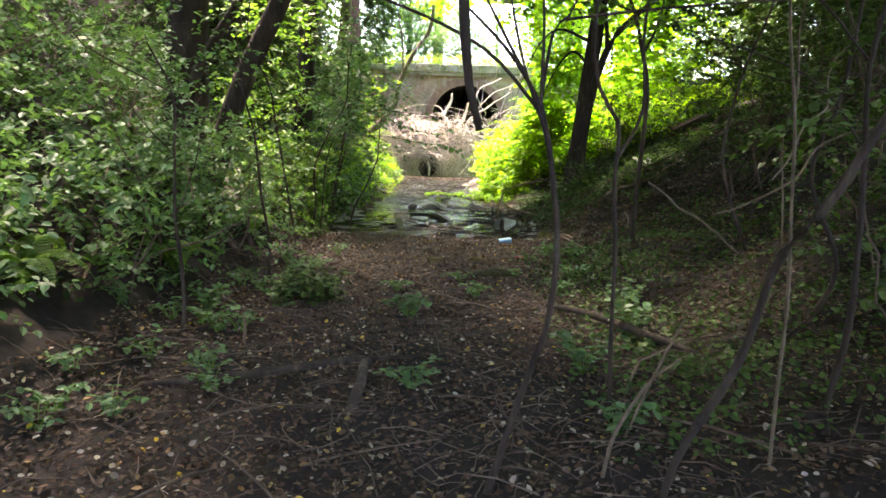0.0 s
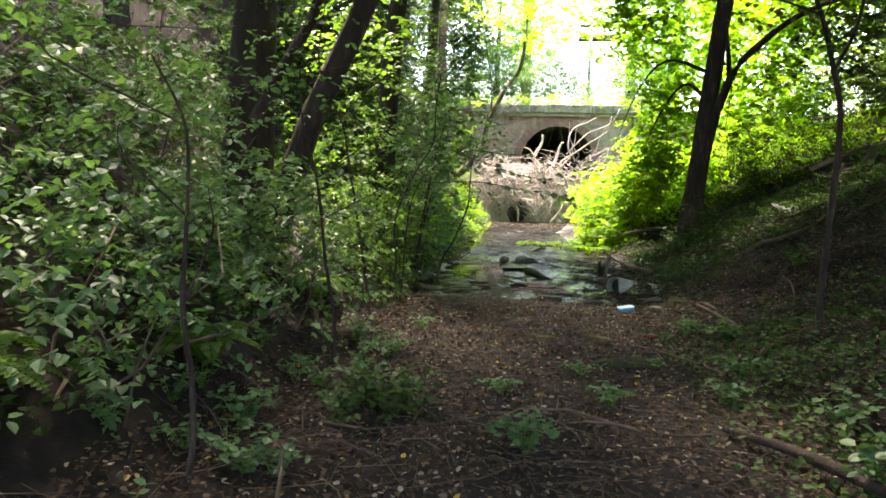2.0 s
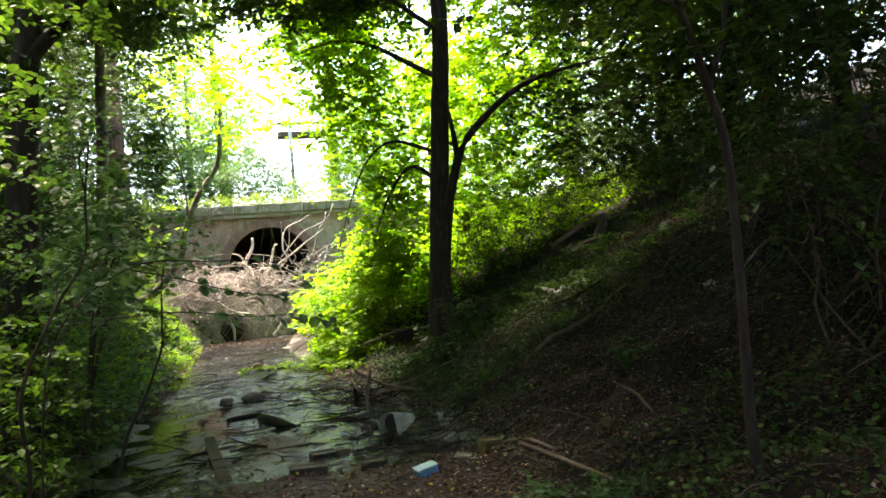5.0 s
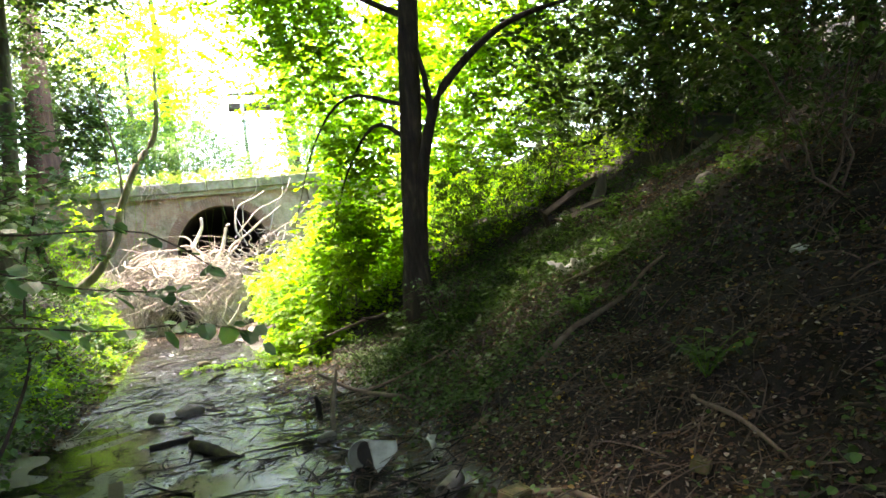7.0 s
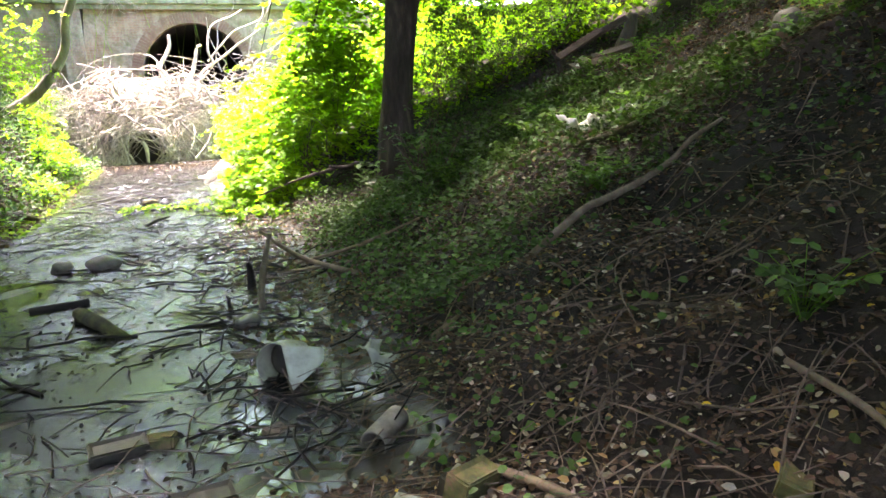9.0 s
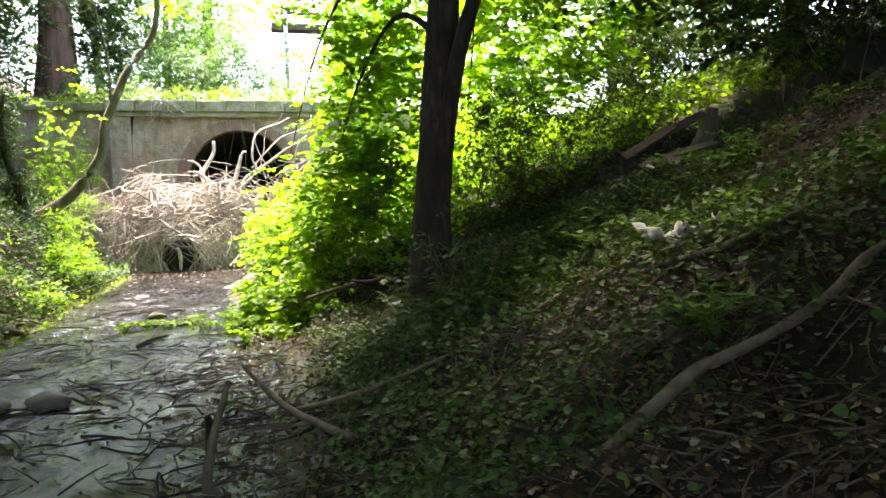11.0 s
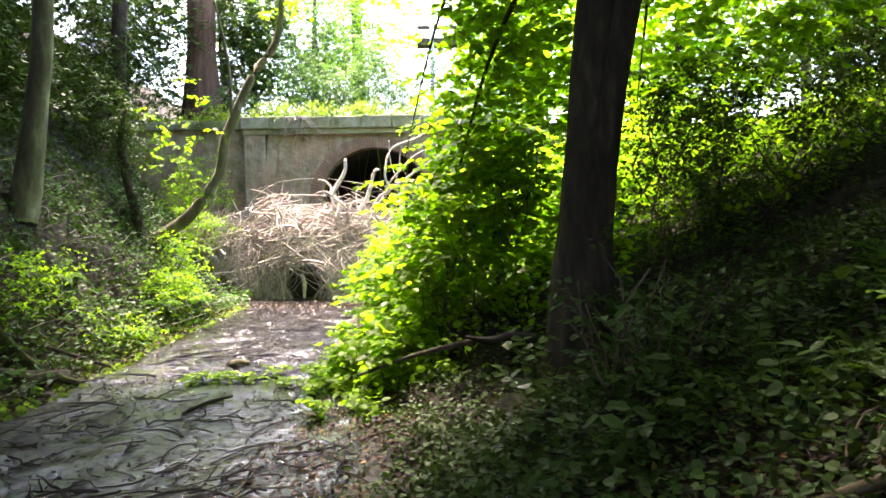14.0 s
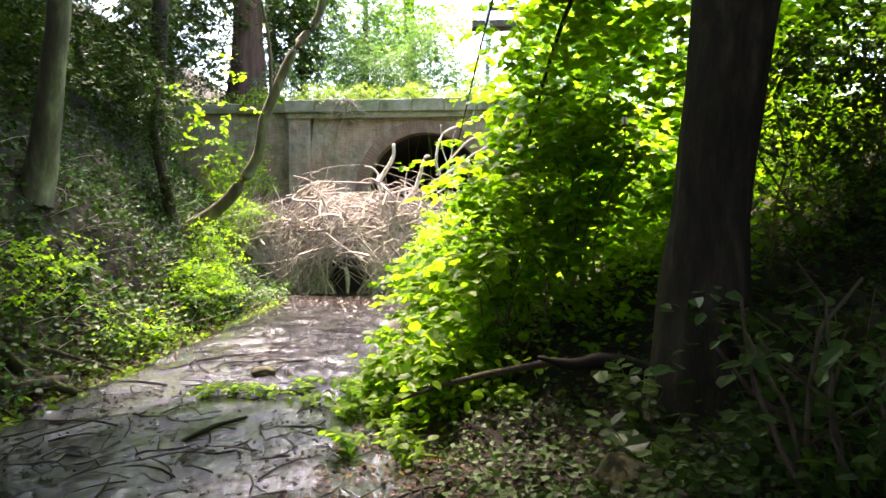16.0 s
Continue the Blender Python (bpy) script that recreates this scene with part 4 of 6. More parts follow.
# tall ash roofing the path; most crown lumps are unseen, added to block sun
tree("shade_canopy_tree", [g3(-3.1, 14.6, -0.1), (-2.9, 14.6, 4.5), (-2.2, 14.2, 8.5)], [0.22, 0.17, 0.08], "tall dark tree with crown lumps added over path, bank and stream for shade", BARK,
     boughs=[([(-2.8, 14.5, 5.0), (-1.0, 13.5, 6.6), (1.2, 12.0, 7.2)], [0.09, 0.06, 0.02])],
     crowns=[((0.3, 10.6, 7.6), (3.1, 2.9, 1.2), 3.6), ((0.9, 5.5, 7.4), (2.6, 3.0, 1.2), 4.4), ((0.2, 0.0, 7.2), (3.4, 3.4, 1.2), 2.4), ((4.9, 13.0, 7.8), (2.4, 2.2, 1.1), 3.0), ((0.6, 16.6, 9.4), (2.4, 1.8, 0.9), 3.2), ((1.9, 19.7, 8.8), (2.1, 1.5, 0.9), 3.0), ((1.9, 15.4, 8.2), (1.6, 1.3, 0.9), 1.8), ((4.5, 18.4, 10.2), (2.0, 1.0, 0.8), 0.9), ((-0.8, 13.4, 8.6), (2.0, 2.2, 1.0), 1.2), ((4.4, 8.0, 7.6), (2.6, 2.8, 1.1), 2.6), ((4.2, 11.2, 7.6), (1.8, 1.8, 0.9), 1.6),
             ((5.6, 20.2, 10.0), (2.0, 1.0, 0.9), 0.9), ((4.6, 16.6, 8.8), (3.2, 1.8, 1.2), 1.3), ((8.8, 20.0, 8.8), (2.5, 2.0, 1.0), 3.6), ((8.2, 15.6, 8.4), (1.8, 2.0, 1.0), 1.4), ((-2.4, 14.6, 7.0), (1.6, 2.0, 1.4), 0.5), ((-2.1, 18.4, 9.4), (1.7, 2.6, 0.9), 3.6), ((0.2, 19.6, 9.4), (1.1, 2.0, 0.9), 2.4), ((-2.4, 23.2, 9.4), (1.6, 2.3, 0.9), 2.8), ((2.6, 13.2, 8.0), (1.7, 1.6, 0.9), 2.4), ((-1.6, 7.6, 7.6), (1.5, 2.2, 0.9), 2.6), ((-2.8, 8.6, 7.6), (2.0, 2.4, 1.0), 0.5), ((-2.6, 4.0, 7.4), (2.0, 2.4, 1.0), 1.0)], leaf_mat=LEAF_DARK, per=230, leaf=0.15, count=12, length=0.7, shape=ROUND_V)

# ---- bushes and ground cover ----
def bush(name, centre, radii, leaf_mat, label, n, leaf=0.09, count=10, length=0.4, shape=LEAF_V, stems=14, stem_mat=TWIG, droop=0.3, lift=None):
    if lift is not None:
        centre = g3(centre[0], centre[1], lift)
    foot = np.array(g3(centre[0], centre[1]))
    root = thing(name, foot, label, "bush")
    p = blob_points(n, centre, radii, 0.35)
    p = p[p[:, 2] > ground_z(p[:, 0], p[:, 1]) + 0.05]
    part("foliage", sprays(p, rng.uniform(0, 2 * np.pi, len(p)), rng.normal(droop, 0.3, len(p)), length * rng.uniform(0.6, 1.2, len(p)), count, leaf, shape), leaf_mat, root, smooth=False, kind="stuff")
    q = blob_points(stems, centre, np.asarray(radii) * 0.9, 0.6)
    s = foot + np.column_stack([rng.uniform(-0.5, 0.5, stems) * radii[0], rng.uniform(-0.5, 0.5, stems) * radii[1], np.zeros(stems)])
    s[:, 2] = ground_z(s[:, 0], s[:, 1]) - 0.03
    for a, b, r in zip(s, q, rng.uniform(0.006, 0.014, stems)):
        part("stem", tube(crooked(a, b, 5, 0.12), [r, r * 0.5], 5), stem_mat, root)
    return root


for c, r, n in [((-2.9, 3.4, 0.9), (0.6, 0.9, 0.45), 110), ((-2.9, 5.6, 1.0), (0.95, 1.3, 0.75), 260), ((-3.6, 7.6, 1.6), (1.2, 1.4, 1.0), 280), ((-2.7, 8.4, 1.0), (0.75, 1.3, 0.8), 220), ((-2.5, 11.2, 1.0), (0.7, 1.3, 0.9), 180), ((-3.6, 3.4, 1.3), (1.1, 1.2, 0.9), 240),
                ((-3.4, 12.8, 2.0), (1.1, 1.6, 1.2), 240), ((-4.4, 5.6, 2.4), (1.4, 1.8, 1.0), 280), ((-2.6, 14.2, 1.0), (0.7, 1.4, 0.8), 200), ((-4.8, 9.0, 3.0), (1.4, 1.8, 1.0), 240)]:
    # past y 10.5 the brighter herb leaf stands in for backlight on the elder
    bush("elder_bush", c, r, LEAF_HERB if c[1] > 10.5 else LEAF_ELDER, "elder bush with grey-green compound leaves on the bank", n, 0.085, 12, 0.42)
for c, r, n in [((2.2, 24.4, 1.4), (1.0, 1.3, 0.95), 420), ((2.0, 22.2, 1.1), (0.7, 1.0, 0.7), 260), ((3.8, 25.0, 2.2), (1.3, 1.8, 1.3), 460), ((1.9, 26.4, 1.3), (0.8, 1.2, 0.9), 280), ((4.8, 22.0, 2.3), (1.4, 1.4, 1.0), 380), ((6.2, 23.5, 3.0), (1.4, 1.6, 1.2), 360),
                ((3.6, 28.6, 2.3), (1.1, 1.6, 1.2), 320), ((1.35, 20.6, 0.45), (0.35, 0.8, 0.3), 90), ((2.45, 20.0, 1.45), (0.55, 0.6, 0.6), 170), ((3.0, 20.7, 2.5), (0.6, 0.6, 0.7), 170), ((1.9, 19.9, 0.75), (0.5, 0.6, 0.35), 120)]:
    bush("beech_shrub", c, r, LEAF_BEECH, "bright green sunlit shrub hanging over the stream", int(0.72 * n), 0.12, 11, 0.45, ROUND_V)
for c, r, n in [((-2.35, 25.0, 0.9), (0.55, 1.0, 0.5), 200), ((-2.2, 22.6, 0.5), (0.35, 0.9, 0.3), 100), ((-2.9, 21.0, 1.3), (0.6, 1.2, 0.45), 130), ((-3.0, 27.0, 1.5), (0.5, 0.7, 0.5), 130), ((-2.3, 17.6, 0.7), (0.45, 1.2, 0.45), 150), ((-3.4, 30.0, 2.2), (0.7, 0.8, 0.7), 130), ((-4.2, 31.2, 3.2), (0.7, 0.7, 0.8), 120)]:
    bush("bramble_bush", c, r, LEAF_BEECH, "light green fern and bramble growth on the stream bank", n, 0.075, 11, 0.4)
for c, r, n in [((-5.0, 20.0, 3.6), (1.2, 2.0, 1.0), 260), ((-5.4, 24.5, 4.6), (1.2, 2.0, 1.2), 300), ((-5.6, 28.6, 4.8), (1.2, 1.8, 1.4), 300), ((-4.6, 16.6, 2.8), (1.2, 1.8, 1.1), 240), ((-6.8, 30.5, 6.0), (1.2, 1.6, 1.4), 300), ((-6.4, 26.0, 6.2), (1.4, 2.4, 1.6), 420), ((-6.0, 21.5, 5.4), (1.4, 2.2, 1.4), 380), ((-7.2, 33.0, 7.4), (1.6, 1.0, 1.6), 320), ((-7.2, 29.0, 8.0), (1.5, 1.8, 1.5), 340)]:
    bush("ivy_bush", c, r, LEAF_IVY, "dark mass of ivy and holly on the steep bank", int(n * 1.6), 0.10, 11, 0.4, BROAD_V)
for c, r, n in [((4.75, 19.5, 2.5), (0.65, 0.5, 1.05), 540), ((5.7, 19.4, 2.6), (0.9, 0.5, 0.9), 460), ((7.0, 19.7, 3.2), (0.8, 0.6, 0.8), 320)]:
    bush("holly_bush", c, r, LEAF_DARK, "dark holly bush behind the beech trunk", n, 0.06, 10, 0.3)
for c, r, n in [((0.75, 36.0, 7.2), (1.1, 0.9, 1.7), 460), ((-1.0, 36.2, 6.9), (1.2, 0.9, 1.3), 380), ((2.1, 36.3, 6.4), (0.9, 0.8, 0.8), 200), ((-0.4, 39.4, 9.0), (2.2, 1.4, 2.4), 620), ((-2.2, 38.0, 7.2), (1.7, 1.4, 1.8), 460), ((-3.9, 35.2, 6.3), (0.9, 0.6, 0.9), 160), ((4.9, 35.6, 6.6), (1.4, 1.2, 1.5), 340), ((-0.9, 40.5, 7.8), (1.5, 1.2, 1.8), 320), ((2.9, 41.6, 8.2), (1.7, 0.8, 2.0), 420), ((-3.6, 41.0, 8.4), (1.8, 1.2, 2.2), 380), ((5.6, 40.6, 8.6), (1.6, 1.0, 2.2), 340), ((-6.6, 35.2, 7.2), (1.2, 0.9, 1.8), 260), ((0.6, 46.5, 8.6), (2.0, 1.2, 1.6), 320)]:
    bush("terrace_bush", c, r, LEAF_ELDER, "green bush on the terrace above the portal", n, 0.10, 12, 0.5)
for c, r, n in [((-3.9, 37.0, 8.6), (1.0, 0.8, 1.8), 420), ((-7.4, 35.4, 9.4), (1.6, 1.0, 2.2), 500), ((-4.2, 39.0, 11.5), (1.6, 1.2, 2.0), 420)]:
    bush("ivy_bush", c, r, LEAF_DARK, "dark tall mass of ivy and holly on the terrace", n, 0.12, 11, 0.45, BROAD_V)
bush("terrace_bush", (-2.4, 39.8, 10.2), (1.8, 1.2, 2.2), LEAF_ELDER, "green bush on the terrace above the portal", 620, 0.11, 12, 0.5)
# elder growth in the dark leaf colour, shade included
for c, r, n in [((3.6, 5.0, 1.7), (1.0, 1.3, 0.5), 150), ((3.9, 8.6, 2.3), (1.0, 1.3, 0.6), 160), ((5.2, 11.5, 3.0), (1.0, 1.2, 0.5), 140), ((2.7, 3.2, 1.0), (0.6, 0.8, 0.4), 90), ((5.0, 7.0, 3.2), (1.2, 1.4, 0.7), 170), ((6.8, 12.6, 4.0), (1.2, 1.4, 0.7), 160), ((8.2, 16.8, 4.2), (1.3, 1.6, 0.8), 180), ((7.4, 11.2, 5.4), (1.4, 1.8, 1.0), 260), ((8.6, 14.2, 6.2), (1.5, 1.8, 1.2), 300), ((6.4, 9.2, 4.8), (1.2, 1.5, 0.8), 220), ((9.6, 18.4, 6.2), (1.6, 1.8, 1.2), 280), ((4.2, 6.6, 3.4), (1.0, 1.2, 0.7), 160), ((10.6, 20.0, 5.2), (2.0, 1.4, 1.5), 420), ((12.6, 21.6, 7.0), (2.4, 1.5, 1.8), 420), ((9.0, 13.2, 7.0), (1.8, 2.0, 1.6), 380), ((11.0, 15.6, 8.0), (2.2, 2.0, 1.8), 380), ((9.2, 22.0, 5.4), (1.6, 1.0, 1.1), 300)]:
    bush("bank_bush", c, r, LEAF_DARK, "sparse elder growth on the bank with leaves darkened for shade", n, 0.09, 10, 0.45)


def cover(name, label, p, mat, size, tilt=0.45, shape=LEAF_V, category="ground cover", rise=0.0):
    n = len(p)
    up = np.array([0, 0, 1.0]) + rng.normal(0, tilt, (n, 3))
    al = rng.normal(0, 1, (n, 3)) * np.array([1, 1, 0.3])
    v = leaves(p + np.array([0, 0, 1.0]) * rng.uniform(0, 1, n)[:, None] * rise, al, up, size * rng.uniform(0.5, 1.2, n), shape)
    return part(name, v, mat, label=label, smooth=False, kind="stuff", category=category)


p = np.concatenate([on_ground(48000, -2.4, 3.5, 0.8, 12.5, 0.008), on_ground(30000, 1.0, 6.5, 8.0, 16.0, 0.008), on_ground(5000, -4, 5, -3, 1, 0.008), on_ground(4000, -3.2, -1.5, 12, 27, 0.008), on_ground(9000, 1.0, 8.5, 14, 22, 0.008)])
p = p[~((p[:, 1] > 11.2) & (p[:, 2] < 0.15) & (rng.uniform(0, 1, len(p)) < 0.95))]
cover("leaf_litter", "brown fallen leaves lying on the ground", p, LITTER, 0.041, 0.6, LEAF_V, "leaf litter", 0.025)
p = np.concatenate([on_ground(4600, -2.4, 3.5, 1.0, 12.5, 0.02), on_ground(4200, 1.2, 7.0, 8.0, 17.0, 0.02)])
p = p[~((p[:, 1] > 11.2) & (p[:, 2] < 0.15))]
cover("pale_leaf_litter", "pale and yellow fallen leaves among the brown", p, PALE_LITTER, 0.042, 0.4, LEAF_V, "leaf litter", 0.015)

x, y = np.concatenate([rng.uniform(1.5, 8.0, 46000), rng.uniform(1.8, 5.5, 22000), rng.uniform(0.8, 3.4, 8000)]), np.concatenate([rng.uniform(4.0, 24.0, 46000), rng.uniform(12.5, 19.0, 22000), rng.uniform(3.0, 9.5, 8000)])
dens = 0.55 + 0.5 * np.sin(1.3 * x + 0.7 * y) * np.sin(0.9 * y - 1.1 * x + 2)
bare = np.exp(-(((x - 3.2) / 1.1) ** 2 + ((y - 10.8) / 1.3) ** 2))
edge = np.where(y < 9.5, 0.75, 1.3)
ok = rng.uniform(0, 1, len(x)) < np.clip((dens + 0.25 * (y < 9.5)) * np.clip((x - edge) / 0.8, 0, 1), 0, 1) * (1 - 0.95 * bare)
x, y = x[ok], y[ok]
cover("ivy_cover", "dark glossy ivy covering the bank", np.stack([x, y, ground_z(x, y) + 0.02], -1), LEAF_IVY, 0.046, 0.55, BROAD_V, "ivy", 0.10)
x, y = rng.uniform(2.1, 5.4, 8000), rng.uniform(13.0, 17.5, 8000)
cover("ivy_cover", "dark glossy ivy trailing over the shaded bank", np.stack([x, y, ground_z(x, y) + 0.02], -1), LEAF_IVY, 0.05, 0.55, BROAD_V, "ivy", 0.14)
x, y = np.concatenate([rng.uniform(-7.0, -1.9, 34000), rng.uniform(-7.0, -2.6, 9000)]), np.concatenate([rng.uniform(10.0, 33.0, 34000), rng.uniform(0.5, 10.0, 9000)])
lump = np.sin(1.1 * x + 1.9 * y) * np.sin(1.6 * y - 1.3 * x)
cover("ivy_cover", "dark ivy and brambles covering the steep bank", np.stack([x, y, ground_z(x, y) + 0.02 + 0.18 * np.maximum(lump, 0)], -1), LEAF_IVY, 0.075, 0.8, BROAD_V, "ivy", 0.2)
x, y = rng.uniform(1.4, 12, 20000), rng.uniform(19.0, 33.0, 20000)
cover("bank_plants", "green low plants on the bank", np.stack([x, y, ground_z(x, y) + 0.02], -1), LEAF_BEECH, 0.09, 0.7, ROUND_V, "ground cover", 0.4)
x, y = -1.7 - np.abs(rng.normal(0, 0.5, 1500)), rng.uniform(19.0, 28.0, 1500)
cover("bank_grass", "pale grass and moss along the stream edge", np.stack([x, y, ground_z(x, y)], -1), LEAF_GRASS, 0.10, 1.5, LEAF_V, "grass", 0.05)
p = on_ground(12000, -6, 6, 33.2, 38, 0.0)
p[:, 2] = np.maximum(p[:, 2], 5.35)
cover("terrace_grass", "sunlit grass and weeds on the terrace above the portal", p, LEAF_GRASS, 0.22, 2.0, LEAF_V, "grass", 0.22)

for x, z, k in [(-2.3, 5.62, 70), (-0.9, 5.65, 80), (0.5, 5.66, 90), (1.9, 5.62, 80), (3.3, 5.62, 70), (-3.8, 5.6, 50)]:
    bush("coping_weeds", (x, 33.12, z), (0.8, 0.45, 0.36), LEAF_GRASS, "light green weeds trailing over the coping", 2 * k, 0.07, 9, 0.25, LEAF_V, 4, LEAF_GRASS)
for c, r, n in [((-4.3, 32.5, 3.9), (0.9, 0.4, 0.9), 110), ((-3.5, 31.9, 3.2), (0.45, 0.4, 0.6), 60), ((-6.2, 32.6, 4.6), (1.0, 0.4, 0.7), 120)]:
    bush("wall_bush", c, r, LEAF_BEECH, "light green sapling leaves in front of the wing wall", n, 0.075, 11, 0.35)
p = on_ground(7000, -1.8, 1.3, 11.4, 25.0, 0.0)
p = p[(p[:, 2] - np.interp(p[:, 1], BED_Y, BED_Z) < 0.06)]
p = p[rng.uniform(0, 1, len(p)) < np.clip(0.5 + 0.9 * np.sin(2.3 * p[:, 0] + 1.1 * p[:, 1]) * np.sin(1.9 * p[:, 1] - 1.3 * p[:, 0]), 0.06, 1)]
p[:, 2] = np.maximum(p[:, 2], 0.068) + 0.018
cover("stream_debris", "black rotting leaf scraps on the mud and water", p, WET_TWIG, 0.036, 0.3, LEAF_V, "debris", 0.01)

# a leafy branch that reaches in over the stream edge
twig = thing("hanging_branch", (-1.9, 10.4, float(ground_z(-1.9, 10.4))), "thin branch with large green leaves reaching over the stream edge", "branch")
root_z = float(ground_z(-1.9, 10.4))
for way, r in [([(-1.9, 10.4, root_z), (-1.75, 10.35, 1.5), (-1.2, 10.2, 2.02), (-0.6, 10.05, 2.02), (-0.2, 10.0, 1.98), (0.05, 10.0, 1.8)], 0.010),
               ([(-1.2, 10.2, 2.02), (-0.8, 10.0, 1.9), (-0.45, 9.9, 1.78), (-0.1, 9.85, 1.72)], 0.006),
               ([(-1.6, 10.3, 1.66), (-0.9, 10.1, 1.68), (-0.4, 10.0, 1.6), (-0.05, 9.95, 1.58), (0.2, 9.95, 1.5)], 0.006)]:
    path = smooth_path(way, 24)
    part("stem", tube(path, [r, r * 0.7, r * 0.3], 5), BARK, twig)
    q = np.repeat(path[10:], 2, 0) + rng.normal(0, 0.02, (28, 3))
    n = len(q)
    part("foliage", leaves(q, np.stack([rng.normal(0.6, 0.5, n), rng.normal(-0.1, 0.7, n), rng.normal(-0.25, 0.25, n)], -1), np.stack([rng.normal(0, 0.35, n), rng.normal(-0.3, 0.35, n), np.ones(n)], -1), rng.uniform(0.05, 0.11, n), ROUND_V), LEAF_ELDER, twig, smooth=False)

tree("hazel_bush", [g3(-2.2, 13.2, -0.05), (-2.0, 13.2, 1.5), (-1.7, 13.1, 2.8)], [0.03, 0.022, 0.01], "leafy hazel growing at the stream edge", BARK,
     boughs=[([(-2.1, 13.2, 0.8), (-1.9, 14.2, 2.2), (-1.8, 15.0, 3.2)], [0.02, 0.014, 0.006]), ([(-2.1, 13.2, 0.9), (-1.8, 12.2, 1.8), (-1.5, 11.6, 2.2)], [0.018, 0.012, 0.006])],
     crowns=[((-1.8, 13.0, 2.6), (0.7, 0.9, 0.9), 0.55), ((-1.95, 15.0, 3.2), (0.7, 1.0, 0.9), 0.55), ((-1.6, 11.6, 2.3), (0.5, 0.6, 0.6), 0.3), ((-1.8, 13.6, 1.3), (0.4, 0.9, 0.6), 0.3)], leaf_mat=LEAF_ELDER, per=240, leaf=0.09, count=10, length=0.4, shape=ROUND_V, category="bush")

# ---- small plants ----
def herb(name, x, y, height, leaf, n, mat, label, spread=0.16, shape=ROUND_V):
    """A low plant: a few stems, leaf pairs along them."""
    foot = np.array(g3(x, y))
    root = thing(name, foot, label, "plant")
    ps, al, up, sz = [], [], [], []
    for k in range(n):
        a = rng.uniform(0, 2 * np.pi)
        tip = foot + np.array([math.cos(a) * spread * rng.uniform(0.4, 1.3), math.sin(a) * spread * rng.uniform(0.4, 1.3), height * rng.uniform(0.6, 1.1)])
        path = smooth_path([foot - (0, 0, 0.02), (foot + tip) / 2 + (0, 0, 0.05), tip], 5)
        part("stem", tube(path, [0.004, 0.002], 4, 0, False), LEAF_HERB, root)
        for u in (1, 2, 3, 4):
            for s in (0, 1):
                h = a + (1.57 if s else -1.57) + (u % 2) * 0.8
                ps.append(path[u])
                al.append((math.cos(h), math.sin(h), -0.1 + 0.3 * rng.normal()))
                up.append((0.3 * rng.normal(), 0.3 * rng.normal(), 1))
                sz.append(leaf * (0.7 + 0.1 * u) * rng.uniform(0.8, 1.2))
    part("foliage", leaves(ps, al, up, np.array(sz), shape), mat, root, smooth=False)
    return root


def fern(x, y, size, n=8):
    foot = np.array(g3(x, y))
    root = thing("fern", foot, "green fern with arching fronds on the bank", "fern", "ferns")
    for k in range(n):
        a = 2 * np.pi * k / n + rng.uniform(-0.3, 0.3)
        L = size * rng.uniform(0.7, 1.1)
        d = np.array([math.cos(a), math.sin(a), 0])
        path = smooth_path([foot, foot + d * L * 0.4 + (0, 0, L * 0.55), foot + d * L * 0.85 + (0, 0, L * 0.45), foot + d * L * 1.1 + (0, 0, L * 0.2)], 26)
        t = np.linspace(0, 1, 26)[2:]
        q, tang = path[2:], np.gradient(path, axis=0)[2:]
        side = np.cross(tang, (0, 0, 1.0))
        side /= np.linalg.norm(side, axis=1, keepdims=True) + 1e-9
        ln = L * 0.24 * np.sin(np.pi * np.clip(t * 0.9 + 0.12, 0, 1))
        up = np.cross(side, tang)
        v1, v2 = leaves(q, side + tang * 6, up, ln, LEAF_V), leaves(q, -side + tang * 6, up, ln, LEAF_V)
        part("frond", joined([v1, v2, tube(path, [0.004, 0.002], 4, 0, False)]), LEAF_HERB, root, smooth=False)
    return root


for x, y, s in [(-2.6, 9.2, 0.5), (-2.9, 4.6, 0.55), (-2.5, 6.3, 0.45), (-2.3, 24.2, 0.5), (-2.2, 25.6, 0.5), (-2.5, 26.2, 0.55), (-2.9, 22.2, 0.45)]:
    fern(x, y, s)
for x, y, h, l, n in [(-0.17, 4.1, 0.14, 0.075, 7), (-0.26, 5.75, 0.20, 0.085, 10), (0.34, 6.8, 0.13, 0.07, 8), (-0.45, 6.9, 0.12, 0.06, 7), (-2.05, 5.9, 0.28, 0.075, 11), (-1.75, 5.2, 0.2, 0.07, 8), (-1.6, 6.9, 0.2, 0.06, 7), (0.98, 4.5, 0.3, 0.10, 7), (1.55, 5.5, 0.35, 0.11, 8), (0.97, 3.5, 0.2, 0.08, 6),
                      (1.2, 7.0, 0.16, 0.06, 8), (1.5, 7.6, 0.2, 0.07, 8), (1.75, 6.4, 0.25, 0.08, 8), (1.7, 8.8, 0.22, 0.08, 9), (1.4, 9.2, 0.2, 0.07, 8), (-1.9, 8.2, 0.25, 0.07, 8), (0.2, 7.6, 0.08, 0.05, 5), (0.85, 8.0, 0.1, 0.06, 6)]:
    herb("herb", x, y, h, 0.72 * l, int(1.5 * n), LEAF_ELDER, "fresh green herb growing through the leaf litter", 0.18)
for x, y in zip(np.random.default_rng(5).uniform(-2.5, -1.35, 26), np.random.default_rng(6).uniform(3.2, 9.0, 26)):
    herb("herb", x, y, 0.16, 0.05, 8, LEAF_ELDER, "small green herb in the leaf litter", 0.16, LEAF_V)
